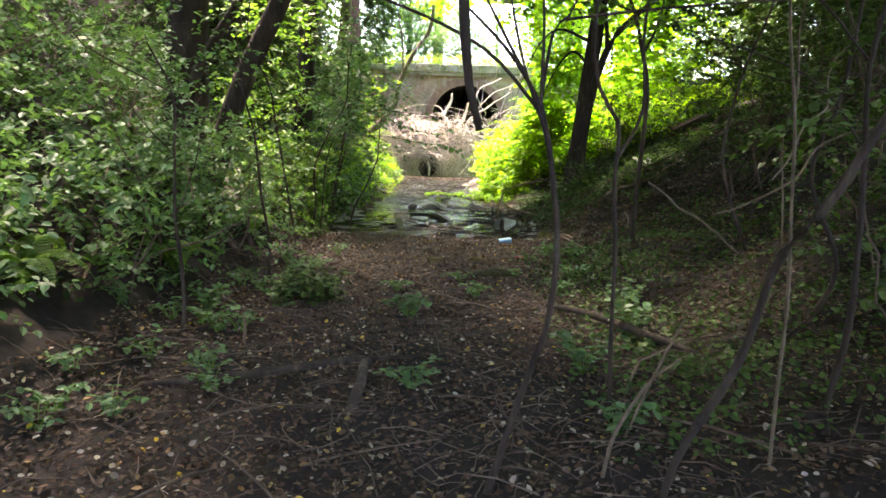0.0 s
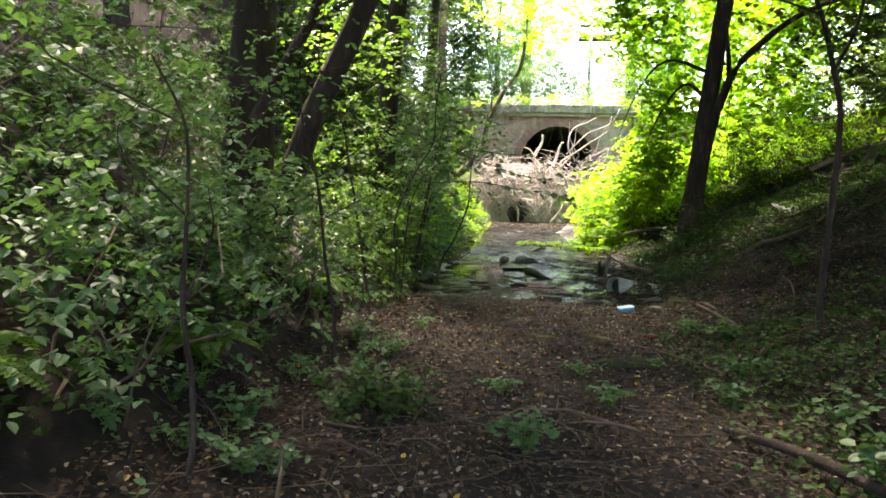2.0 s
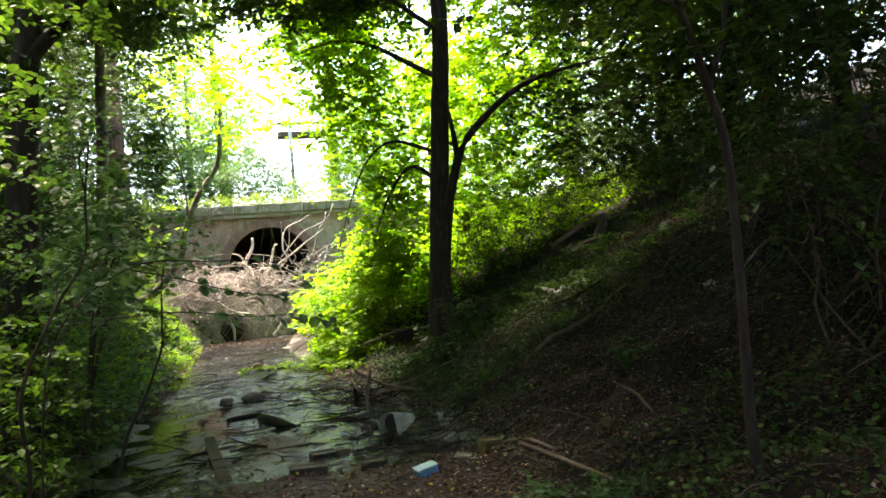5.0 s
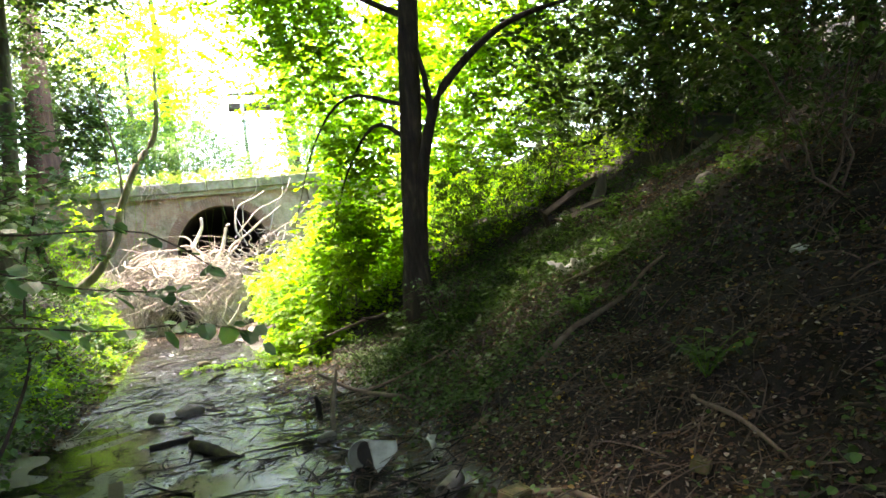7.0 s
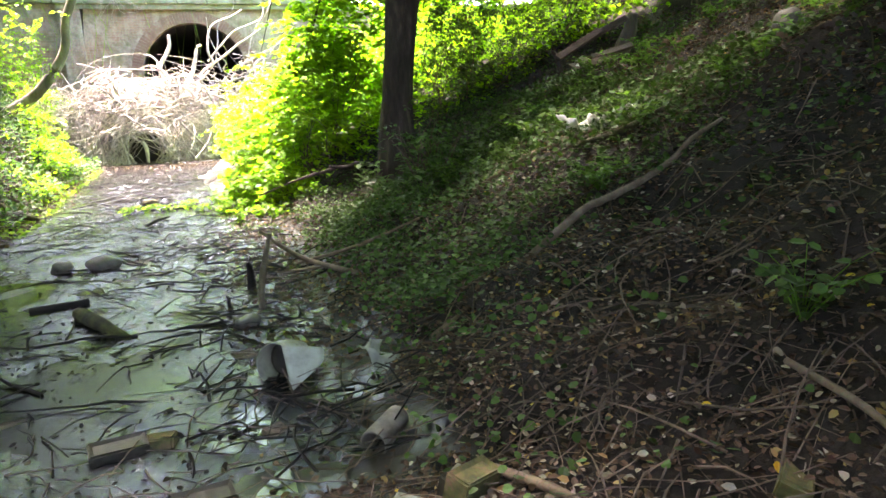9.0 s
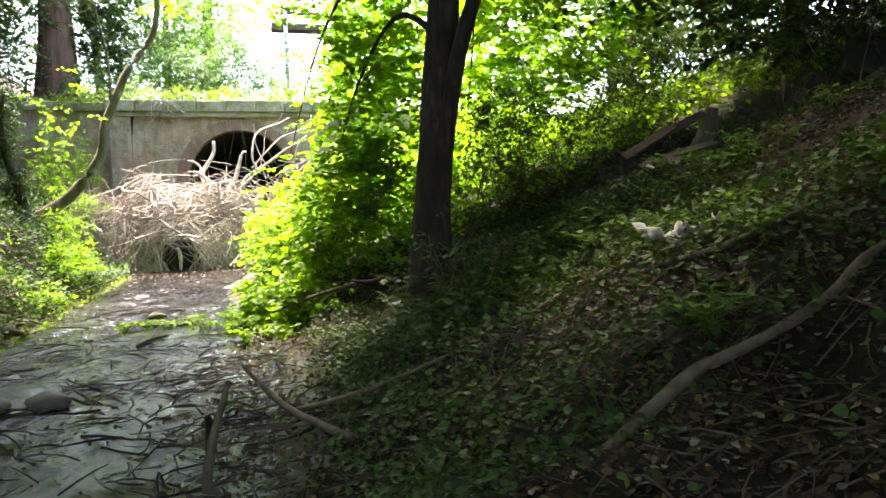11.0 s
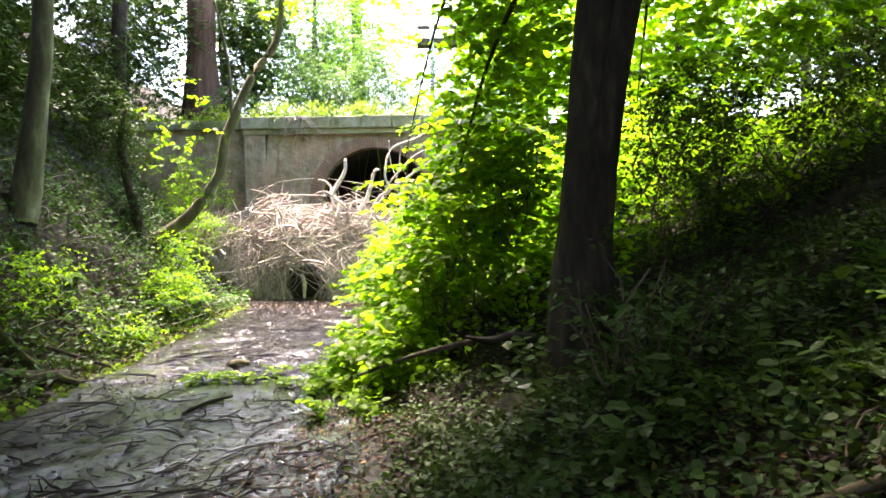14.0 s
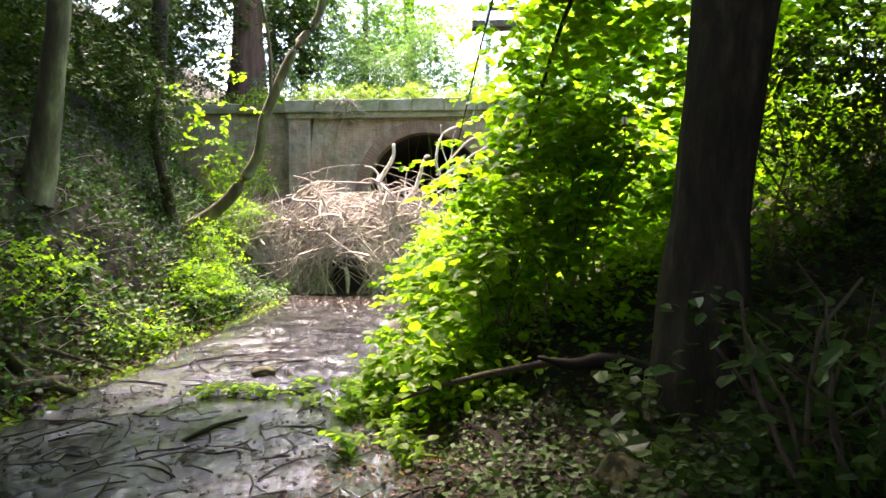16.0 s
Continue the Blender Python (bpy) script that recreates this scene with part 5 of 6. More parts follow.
bush("ivy_clump", (-1.22, 6.35, 0), (0.36, 0.34, 0.22), LEAF_IVY, "round clump of dark ivy on the path", 130, 0.055, 9, 0.16, BROAD_V, 6, lift=0.12)
# herbs in the dark leaf colour in place of bank shade
for x, y, h, l, n in [(2.92, 10.5, 0.25, 0.06, 12), (3.0, 15.7, 0.35, 0.085, 6), (3.35, 16.1, 0.45, 0.085, 6), (3.55, 15.3, 0.4, 0.085, 5), (3.9, 16.3, 0.5, 0.085, 6), (3.2, 16.7, 0.4, 0.085, 7), (2.9, 17.3, 0.35, 0.09, 8), (3.7, 17.2, 0.45, 0.085, 8), (3.0, 17.9, 0.5, 0.09, 8), (3.6, 17.6, 0.4, 0.09, 7), (4.2, 15.4, 0.4, 0.1, 6)]:
    herb("herb", x, y, h, l, n, LEAF_DARK, "leafy green herb with leaves darkened for the shaded ivy bank", 0.25)
gen = np.random.default_rng(3)
for x, y in zip(gen.uniform(3.2, 6.6, 34), gen.uniform(11.8, 17.0, 34)):
    herb("herb", x, y, 0.2, 0.06, 7, LEAF_HERB, "low green herb on the bank", 0.2, LEAF_V)
for x, y in [(-0.5, 20.5), (-0.2, 20.45), (0.15, 20.4), (0.4, 20.7), (0.6, 20.2)]:
    herb("herb", x, y, 0.12, 0.07, 6, LEAF_BEECH, "low bright green plant on a mud bank", 0.2)
for x, y in zip(gen.uniform(0.9, 2.4, 22), gen.uniform(18.4, 22.0, 22)):
    herb("herb", x, y, 0.22, 0.075, 8, LEAF_BEECH, "low bright green plant at the water's edge", 0.2)

# dark leaf chosen so the clump looks shaded
bush("tall_herb_clump", (3.35, 16.45, 1.3), (0.62, 0.45, 0.36), LEAF_DARK, "tall leafy herbs rising from the ivy bank", 44, 0.08, 8, 0.42, LEAF_V, 16)
x, y = rng.uniform(-4.6, -1.75, 9000), rng.uniform(17.0, 30.5, 9000)
ok = rng.uniform(0, 1, len(x)) < np.clip(0.35 + 0.8 * np.sin(1.7 * x + 1.1 * y) * np.sin(1.2 * y - 2.1 * x + 1), 0.02, 1)
x, y = x[ok], y[ok]
cover("bank_herbs", "low light green herbs growing on the steep bank", np.stack([x, y, ground_z(x, y) + 0.03], -1), LEAF_ELDER, 0.08, 0.6, LEAF_V, "ground cover", 0.28)
x, y = -1.75 - np.abs(rng.normal(0, 0.65, 5200)), rng.uniform(16.0, 28.5, 5200)
cover("dry_litter", "dry brown and straw-coloured litter at the foot of the bank", np.stack([x, y, ground_z(x, y) + 0.02], -1), LITTER, 0.055, 0.6, LEAF_V, "leaf litter", 0.04)
x, y = rng.uniform(-4.4, -1.9, 420), rng.uniform(16.5, 31.0, 420)
a = np.stack([x, y, ground_z(x, y) + 0.04], -1)
part("dead_stems", sticks(a, a + rng.normal(0, 1, (420, 3)) * np.array([0.3, 0.4, 0.05]) + np.array([0.05, 0, 0.16]), rng.uniform(0.003, 0.008, 420), 0.08, 3, 4), DRIFT, label="pale dead stems lying through the bank plants", kind="stuff", category="stems")

# crest shrubs get the dark leaf as painted shade
for c, r, n in [((8.4, 22.4, 4.7), (1.4, 1.3, 0.8), 260), ((10.2, 24.2, 5.8), (1.5, 1.4, 1.0), 280), ((8.2, 25.6, 5.0), (1.4, 1.4, 1.0), 260)]:
    bush("holly_bush", c, r, LEAF_DARK, "green shrub on the crest of the bank with leaves darkened for shade", n, 0.10, 11, 0.45, ROUND_V)
p = on_ground(4200, 0.75, 2.1, 12.5, 19.5, 0.02)
p = p[rng.uniform(0, 1, len(p)) < np.clip((p[:, 0] - 0.7) / 0.6, 0, 1)]
p = np.concatenate([p, on_ground(1300, -2.2, 1.3, 27.2, 30.4, 0.02)])
cover("edge_litter", "dark wet leaves and scraps along the water's edge", p, LITTER, 0.048, 0.5, LEAF_V, "leaf litter", 0.02)

# ---- the heap of driftwood against the portal ----
heap = thing("driftwood_heap", (-0.6, 31.0, 0.4), "big heap of bleached flood-washed branches against the tunnel mouth", "branch heap")
LOBES = [((-0.75, 31.3, 0.4), (2.1, 1.9, 2.6), 1900), ((-2.7, 31.3, 0.5), (1.7, 1.5, 2.0), 1200), ((0.9, 31.6, 0.4), (1.7, 1.5, 2.5), 900), ((-0.5, 30.5, 0.35), (1.7, 1.1, 1.5), 620), ((2.9, 32.0, 0.6), (1.4, 0.9, 2.9), 520)]


def in_hollow(p):
    """Where the dark hollow at the foot of the heap stays open."""
    return (np.hypot((p[:, 0] + 0.72) / 0.52, (p[:, 2] - 0.65) / 0.52) < 1) & (p[:, 1] < 30.9)


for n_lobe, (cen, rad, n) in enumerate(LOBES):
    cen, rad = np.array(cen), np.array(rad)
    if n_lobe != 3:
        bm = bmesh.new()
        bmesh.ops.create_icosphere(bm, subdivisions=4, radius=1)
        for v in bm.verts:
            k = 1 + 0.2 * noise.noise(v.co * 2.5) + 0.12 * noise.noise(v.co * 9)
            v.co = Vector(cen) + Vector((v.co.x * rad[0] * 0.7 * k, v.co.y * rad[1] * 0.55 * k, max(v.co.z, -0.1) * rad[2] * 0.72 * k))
        # added filler; its near-black colour stands for shade between the sticks
        part("core", bm_shape(bm), NEAR_BLACK, heap, "solid filler core coloured near-black as the shade between branches")
    d = rng.normal(0, 1, (n, 3))
    d[:, 2] = np.abs(d[:, 2])
    d[:, 1] = -np.abs(d[:, 1]) * np.where(rng.uniform(0, 1, n) < 0.9, 1, -1)
    d /= np.linalg.norm(d, axis=1, keepdims=True)
    c = cen + d * rad * rng.uniform(0.66, 1.04, n)[:, None] * (1 + 0.15 * np.sin(6 * d[:, 0:1] + 5 * d[:, 2:3]))
    t = rng.normal(0, 1, (n, 3)) + np.array([0.5, -0.2, 0.0])
    t -= d * np.sum(t * d, 1, keepdims=True) * 0.75
    t /= np.linalg.norm(t, axis=1, keepdims=True)
    pick = rng.uniform(0, 1, n)
    L = np.where(pick < 0.12, rng.uniform(1.6, 2.5, n), np.where(pick < 0.45, rng.uniform(0.9, 1.6, n), rng.uniform(0.3, 0.9, n)))[:, None]
    ok = ~(in_hollow(c) | in_hollow(c - t * L / 2) | in_hollow(c + t * L / 2))
    c, t, L = c[ok], t[ok], L[ok]
    girth = rng.choice([0.008, 0.012, 0.018, 0.032], len(c), p=[0.3, 0.35, 0.23, 0.12])
    part("branch_tangle", sticks(c - t * L / 2, c + t * L / 2, girth, 0.11, 5, 4), DRIFT, heap, "bleached tangled branches", kind="stuff")
n = 1300
x = rng.uniform(-3.6, 1.0, n)
a = np.stack([x, 29.7 + 0.25 * np.abs(x + 0.7) + rng.normal(0, 0.25, n), np.full(n, 0.33)], -1)
a[:, 2] = ground_z(a[:, 0], a[:, 1]) + 0.02
e = a + np.stack([rng.normal(0, 0.6, n), rng.uniform(-0.1, 0.8, n), rng.uniform(0.1, 1.5, n)], -1)
ok = ~(in_hollow((a + e) / 2) | in_hollow(e) | in_hollow(a + (e - a) * 0.75) | in_hollow(a + (e - a) * 0.25))
part("branch_skirt", sticks(a[ok], e[ok], rng.choice([0.008, 0.013, 0.022], int(ok.sum())), 0.12, 5, 4), DRIFT, heap, "bleached branches hanging down to the mud", kind="stuff")


def log(name, path, radii, mat, label, category="branch", sides=8, group="", n=None):
    return lone(name, tube(smooth_path(path, n or 4 * len(path)), radii, sides, 0.08), mat, label, category, group)


for a, b, r in [((-0.1, 30.9, 2.2), (0.15, 31.3, 4.05), 0.085), ((0.3, 30.9, 2.3), (1.05, 31.4, 3.75), 0.075), ((0.1, 30.9, 2.6), (-0.6, 31.4, 3.5), 0.05), ((0.7, 31.2, 2.5), (2.4, 32.2, 4.9), 0.04), ((0.9, 31.4, 2.8), (2.9, 32.0, 4.3), 0.045),
                ((1.1, 31.2, 2.2), (3.2, 31.8, 3.6), 0.05), ((-0.3, 30.6, 2.0), (-0.1, 30.8, 3.2), 0.05), ((1.6, 32.2, 3.0), (2.2, 32.6, 5.4), 0.025), ((1.2, 31.8, 3.3), (3.1, 32.4, 5.0), 0.03), ((1.8, 31.6, 2.6), (3.4, 32.3, 5.3), 0.03), ((2.2, 31.6, 2.6), (1.3, 32.3, 4.7), 0.025), ((2.0, 31.7, 3.0), (4.0, 32.2, 4.4), 0.035), ((-0.9, 30.6, 1.7), (-1.3, 30.6, 2.9), 0.03), ((-2.6, 30.6, 1.2), (-1.4, 30.2, 2.2), 0.03)]:
    log("pale_branch", crooked(a, b, 6, 0.16), [r, r * 0.8, r * 0.45], DRIFT, "bleached bare branch sticking out of the driftwood heap", group="branches of the heap")
log("split_log", [(-0.80, 29.62, 1.02), (-0.73, 29.5, 0.8), (-0.72, 29.45, 0.42)], [0.045, 0.06, 0.035], DRIFT, "pale split log in the dark hollow of the heap")
roots = thing("hanging_roots", (-1.35, 32.74, 5.2), "pale dead roots hanging over the coping", "roots")
for k in range(16):
    a = np.array([-1.35 + rng.normal(0, 0.18), 32.72, 5.48])
    part("root", tube(crooked(a, a + (rng.normal(0, 0.35), -0.06, -rng.uniform(0.2, 0.95)), 6, 0.2), [0.012, 0.005], 4), DRIFT, roots)

# ---- fallen wood ----
log("fallen_branch", [g3(2.0, 12.42, 0.04), (2.35, 12.45, 0.41), (2.75, 12.47, 0.68), (3.14, 12.5, 0.93), (3.24, 12.5, 0.96), (3.5, 12.5, 1.05), (3.72, 12.51, 1.14), (3.88, 12.52, 1.23), (4.0, 12.52, 1.34), (4.24, 12.5, 1.47)], [0.026, 0.025, 0.026, 0.028, 0.026, 0.024, 0.021, 0.014], DEADWOOD, "long bent fallen branch lying on the bank")
log("dead_log", [g3(3.3, 18.4, 0.12), (2.95, 18.52, 0.84), (2.72, 18.6, 0.80), (2.5, 18.66, 0.84)], [0.07, 0.06, 0.05, 0.012], WET_TWIG, "dark broken log below the beech tree")
log("low_bough", [(2.6, 18.7, 0.8), (2.0, 19.0, 0.62), (1.5, 19.2, 0.42)], [0.03, 0.02, 0.012], BARK, "thin dark bough below the log")
log("mossy_log", [g3(-2.7, 20.2, 0.3), g3(-2.2, 20.35, 0.12), g3(-1.75, 20.5, 0.05)], [0.07, 0.07, 0.04], MOSSWOOD, "mossy rotten log at the water's edge", "log")
log("rotten_log", [g3(-2.35, 19.7, 0.05), g3(-2.1, 20.1, 0.08), g3(-1.95, 20.6, 0.14)], [0.09, 0.09, 0.07], BARK, "dark rotten log at the water's edge", "log")
log("bank_twig", [g3(-2.7, 19.7, 0.25), g3(-2.3, 20.6, 0.25), g3(-1.86, 21.5, 0.05)], [0.03, 0.03, 0.015], BARK, "dark fallen limb at the foot of the bank")
log("pale_stick", [(1.25, 15.9, 0.42), g3(1.55, 15.1, 0.2), g3(1.93, 14.3, 0.05)], [0.02, 0.025, 0.03], DEADWOOD, "pale broken stick at the stream edge")
log("upright_stick", [g3(1.08, 14.05, -0.02), (1.12, 14.15, 0.35), (1.22, 14.3, 0.66)], [0.028, 0.025, 0.016], DEADWOOD, "crooked stick standing at the stream edge")
log("broken_post", [g3(1.05, 14.8, -0.1), (1.06, 14.82, 0.2), (1.04, 14.82, 0.33)], [0.045, 0.035, 0.022], WET_TWIG, "short black rotten post in the mud", "post")
log("thin_stick", [g3(1.5, 15.2, 0.12), g3(2.1, 15.0, 0.1), g3(2.75, 14.9, 0.08)], [0.015, 0.02, 0.012], DEADWOOD, "thin pale stick lying on the ivy")
log("thin_stick", [g3(1.3, 14.9, 0.12), g3(1.9, 14.7, 0.1), g3(2.5, 14.75, 0.06)], [0.012, 0.012, 0.008], DEADWOOD, "thin pale stick lying on the ivy")
log("mossy_limb", [g3(3.75, 13.7, 0.05), g3(4.0, 13.45, 0.08), g3(4.3, 13.2, 0.1)], [0.022, 0.03, 0.024], MOSSWOOD, "mossy rotten limb on the bank")
log("grey_stick", [g3(3.2, 14.7, 0.04), g3(3.6, 14.3, 0.05), g3(4.0, 13.8, 0.06)], [0.02, 0.022, 0.015], DEADWOOD, "grey stick lying on the ivy bank")
log("grey_stick", [g3(1.76, 10.9, 0.04), g3(1.85, 10.45, 0.05), g3(1.93, 10.0, 0.06)], [0.022, 0.02, 0.015], DEADWOOD, "grey stick lying on the leaf litter")
log("grey_stick", [g3(1.8, 10.5, 0.03), g3(1.9, 9.8, 0.05), g3(1.95, 9.0, 0.04)], [0.02, 0.02, 0.012], DEADWOOD, "grey stick lying on the leaf litter")
log("grey_stick", [g3(2.75, 10.4, 0.06), g3(2.7, 10.0, 0.08), g3(2.6, 9.6, 0.06)], [0.014, 0.014, 0.01], DEADWOOD, "grey stick lying on the leaf litter")
log("fallen_limb", [g3(-1.76, 3.87, 0.02), g3(-1.2, 4.1, 0.04), g3(-0.64, 4.46, 0.04), g3(-0.1, 4.7, 0.02)], [0.02, 0.03, 0.026, 0.012], BARK, "dark fallen limb lying across the path")
log("root_loop", [g3(-0.5, 3.6, -0.03), (-0.47, 3.95, 0.10), (-0.48, 4.3, 0.12), g3(-0.45, 4.5, 0.0)], [0.035, 0.035, 0.03, 0.02], BARK, "bent dark root on the path", "root")
log("fallen_limb", [g3(1.0, 6.3, 0.05), g3(1.3, 5.8, 0.1), g3(1.6, 5.2, 0.12), g3(1.85, 4.7, 0.1)], [0.02, 0.035, 0.035, 0.02], BARK, "dark fallen limb below the sapling")
log("fallen_limb", [g3(0.3, 7.8, 0.02), g3(0.6, 7.85, 0.08), g3(0.9, 7.95, 0.06)], [0.04, 0.05, 0.045], MOSSWOOD, "short mossy piece of wood on the path")
log("dead_stick", [g3(0.96, 3.36, 0.0), (1.05, 3.3, 0.35), (1.2, 3.25, 0.75)], [0.008, 0.008, 0.005], DEADWOOD, "thin dead stick leaning among herbs")
log("hanging_stub", [(0.02, 1.98, 4.6), (-0.03, 1.96, 3.2), (0.0, 1.95, 2.3), (0.03, 1.95, 1.95), (0.05, 1.94, 1.72), (0.09, 1.95, 1.56)], [0.008, 0.009, 0.013, 0.018, 0.022, 0.010], BARK, "dead broken branch hanging from the canopy")
log("leaning_pole", [g3(1.0, 2.85, -0.05), (1.1, 2.9, 0.22), (1.33, 2.93, 0.62), (1.44, 2.9, 1.08), (1.62, 2.88, 1.34), (1.87, 2.9, 1.78), (2.4, 2.95, 2.7)], [0.018, 0.021, 0.018, 0.022, 0.018, 0.018, 0.012], BARK, "dark dead pole leaning up the bank")
log("dead_cane", crooked(g3(1.55, 3.0, -0.02), (1.42, 3.0, 2.9), 8, 0.02), [0.008, 0.008, 0.007, 0.005], DEADWOOD, "tall straight pale dead cane", "cane", 6)
log("bent_cane", [g3(0.78, 3.0, 0.0), (0.82, 2.98, 0.25), (0.95, 2.96, 0.5), (1.08, 2.95, 0.62)], [0.010, 0.010, 0.008, 0.005], DEADWOOD, "short bent pale dead cane", "cane", 6)
for a, b in [((1.9, 4.0, 1.4), (2.9, 5.0, 2.4)), ((1.5, 3.8, 1.2), (2.6, 3.9, 1.9)), ((2.2, 4.4, 0.9), (2.0, 4.2, 2.9)), ((1.3, 4.4, 1.35), (1.9, 4.3, 0.9)), ((2.9, 9.0, 1.5), (4.4, 9.6, 1.9))]:
    log("dead_bramble", crooked((a[0], a[1], max(a[2], ground_z(a[0], a[1]))), b, 7, 0.1), [0.006, 0.007, 0.004], DEADWOOD, "dry pale bramble cane", "bramble", 5)

# twigs on the ground
def scatter_sticks(n, x0, x1, y0, y1, lo, hi, rad, lift=0.012):
    p = on_ground(n, x0, x1, y0, y1, lift)
    a = rng.uniform(0, 2 * np.pi, n)
    L = rng.uniform(lo, hi, n)
    q = p + np.stack([np.cos(a) * L, np.sin(a) * L, 0 * L], -1)
    q[:, 2] = ground_z(q[:, 0], q[:, 1]) + lift + rng.uniform(0, 0.05, n)
    return sticks(p, q, rng.uniform(rad * 0.4, rad * 1.3, n), 0.08, 3, 4)


part("twig_litter", joined([scatter_sticks(2600, -2.2, 3.0, 1, 12, 0.1, 0.55, 0.005), scatter_sticks(60, -2.0, 2.0, 2, 8, 0.5, 1.1, 0.010), scatter_sticks(1500, 1.0, 5.5, 8, 15, 0.1, 0.6, 0.006), scatter_sticks(70, 0.8, 2.6, 10.5, 13, 0.3, 0.7, 0.006)]), TWIG, label="thin brown twigs scattered on the ground", kind="stuff", category="twigs")
part("wet_twigs", joined([scatter_sticks(330, -1.9, 1.3, 11.6, 19, 0.10, 0.45, 0.007, 0.026), scatter_sticks(300, -1.7, 0.9, 17, 27, 0.10, 0.5, 0.008, 0.026), scatter_sticks(300, 0.55, 1.7, 11.3, 18, 0.15, 0.6, 0.009, 0.03)]), WET_TWIG, label="black wet twigs lying in the mud and water", kind="stuff", category="twigs")
gen = np.random.default_rng(11)
for k in range(48):
    x, y, turn, long = gen.uniform(-1.6, 1.0), gen.uniform(12.0, 24.5), gen.uniform(-1.0, 1.0) + (math.pi if gen.uniform() < 0.5 else 0), gen.uniform(0.35, 1.1)
    end = (x + math.cos(turn) * long, y + math.sin(turn) * long)
    if -1.8 < end[0] < 1.2:
        r = gen.uniform(0.006, 0.014)
        lone("sunken_stick", tube(crooked(g3(x, y, 0.02), g3(*end, 0.03 + 0.05 * gen.uniform()), 6, 0.045), [r, r * 0.9, r * 0.4], 6, 0.1), WET_TWIG, "black waterlogged stick lying in the mud", "stick", "sticks in the mud")


# ---- rubbish and stones by the stream ----
def plain(name, colour, rough=0.4, noise_scale=12.0, vary=0.35, bump=0.15, through=0.0):
    m, nt, b = nodes_of(name)
    tc = nt.nodes.new("ShaderNodeTexCoord")
    n = noise_node(nt, noise_scale, 6, 0.65, tc.outputs["Object"])
    dark = tuple(q * (1 - vary) for q in colour)
    r = ramp_node(nt, n.outputs["Fac"], [(0.35, dark), (0.6, colour)])
    nt.links.new(r.outputs["Color"], b.inputs["Base Color"])
    b.inputs["Roughness"].default_value = rough
    bump_node(nt, b, n.outputs["Fac"], bump, 0.01)
    return m


PLASTIC = plain("weathered_grey_green_plastic", (0.36, 0.365, 0.29), 0.5, 9.0, 0.4)
WHITE_BAG = plain("dirty_white_plastic", (0.68, 0.67, 0.63), 0.4, 14.0, 0.3, 0.4)
BLUE = plain("blue_plastic", (0.10, 0.30, 0.50), 0.35, 10.0, 0.35)
RED = plain("faded_red_metal", (0.20, 0.022, 0.02), 0.4, 12.0, 0.5)
CLAY = plain("fired_clay", (0.30, 0.22, 0.17), 0.8, 10.0, 0.5, 0.4)
MOSS_BRICK = rough_material("mossy_brick", [(0.35, (0.05, 0.05, 0.02)), (0.5, (0.11, 0.10, 0.03)), (0.68, (0.20, 0.11, 0.075))], 9.0, 0.9, 0.7, 0.01)
WET_BRICK = rough_material("wet_brick", [(0.3, (0.008, 0.007, 0.005)), (0.55, (0.022, 0.019, 0.009)), (0.75, (0.045, 0.024, 0.018))], 12.0, 0.6, 0.6, 0.006)
PLANK = rough_material("rotten_board", [(0.3, (0.035, 0.025, 0.018)), (0.7, (0.11, 0.08, 0.055))], 8.0, 0.85, 0.6, 0.006, (1, 8, 1))
YELLOW_STONE = rough_material("lichen_stone", [(0.3, (0.03, 0.028, 0.014)), (0.7, (0.11, 0.095, 0.035))], 6.0, 0.95, 0.7, 0.015)


def shell(rows, cols, place, thick):
    """A bent sheet with thickness: place(u, v) gives its points, u and v from 0 to 1."""
    u, v = np.linspace(0, 1, rows), np.linspace(0, 1, cols)
    p = np.array([[place(a, b) for b in v] for a in u], float)
    nu, nv = np.gradient(p, axis=0), np.gradient(p, axis=1)
    nn = np.cross(nu, nv)
    nn /= np.linalg.norm(nn, axis=2, keepdims=True) + 1e-9
    q = p - nn * thick
    V = np.concatenate([p.reshape(-1, 3), q.reshape(-1, 3)])
    k = rows * cols
    i, j = np.meshgrid(np.arange(rows - 1), np.arange(cols - 1), indexing="ij")
    f = np.stack([i * cols + j, i * cols + j + 1, (i + 1) * cols + j + 1, (i + 1) * cols + j], -1).reshape(-1, 4)
    fs = [f, f[:, ::-1] + k]
    rim = [r * cols for r in range(rows)] + [(rows - 1) * cols + s for s in range(1, cols)] + [r * cols + cols - 1 for r in range(rows - 2, -1, -1)] + [s for s in range(cols - 2, 0, -1)]
    fs.append(np.array([[a, b, b + k, a + k] for a, b in zip(rim, rim[1:] + rim[:1])]))
    return V, np.concatenate(fs)


def placed(shape, m):
    v, f = shape
    return np.array([m @ Vector(q) for q in v]), f


def drum(u, v):
    """Rolled sheet, open towards -y, its upper edge drawn out into a long tail."""
    a = radians(-95 + 352 * u)
    r = 0.135 + 0.006 * math.sin(6 * u + 3 * v)
    tail = 0.20 * math.exp(-((u - 0.62) / 0.14) ** 2)
    reach = 0.24 + tail + 0.012 * math.sin(19 * u)
    return (r * math.cos(a) * (1 - 0.1 * v), reach * v, r * math.sin(a) * (1 - 0.85 * v * v))


def torn_flap(u, v):
    """Pointed sheet that hangs from the drum's brow to the ground."""
    wide = 0.30 * (1 - v) ** 0.8 * (0.35 + 0.65 * (1 - abs(2 * v - 0.7) * 0.5))
    return (wide * u + 0.02 * v, -0.05 * math.sin(2.4 * v) - 0.03 * u * u, 0.27 * (1 - v) - 0.05 * u * (1 - v))


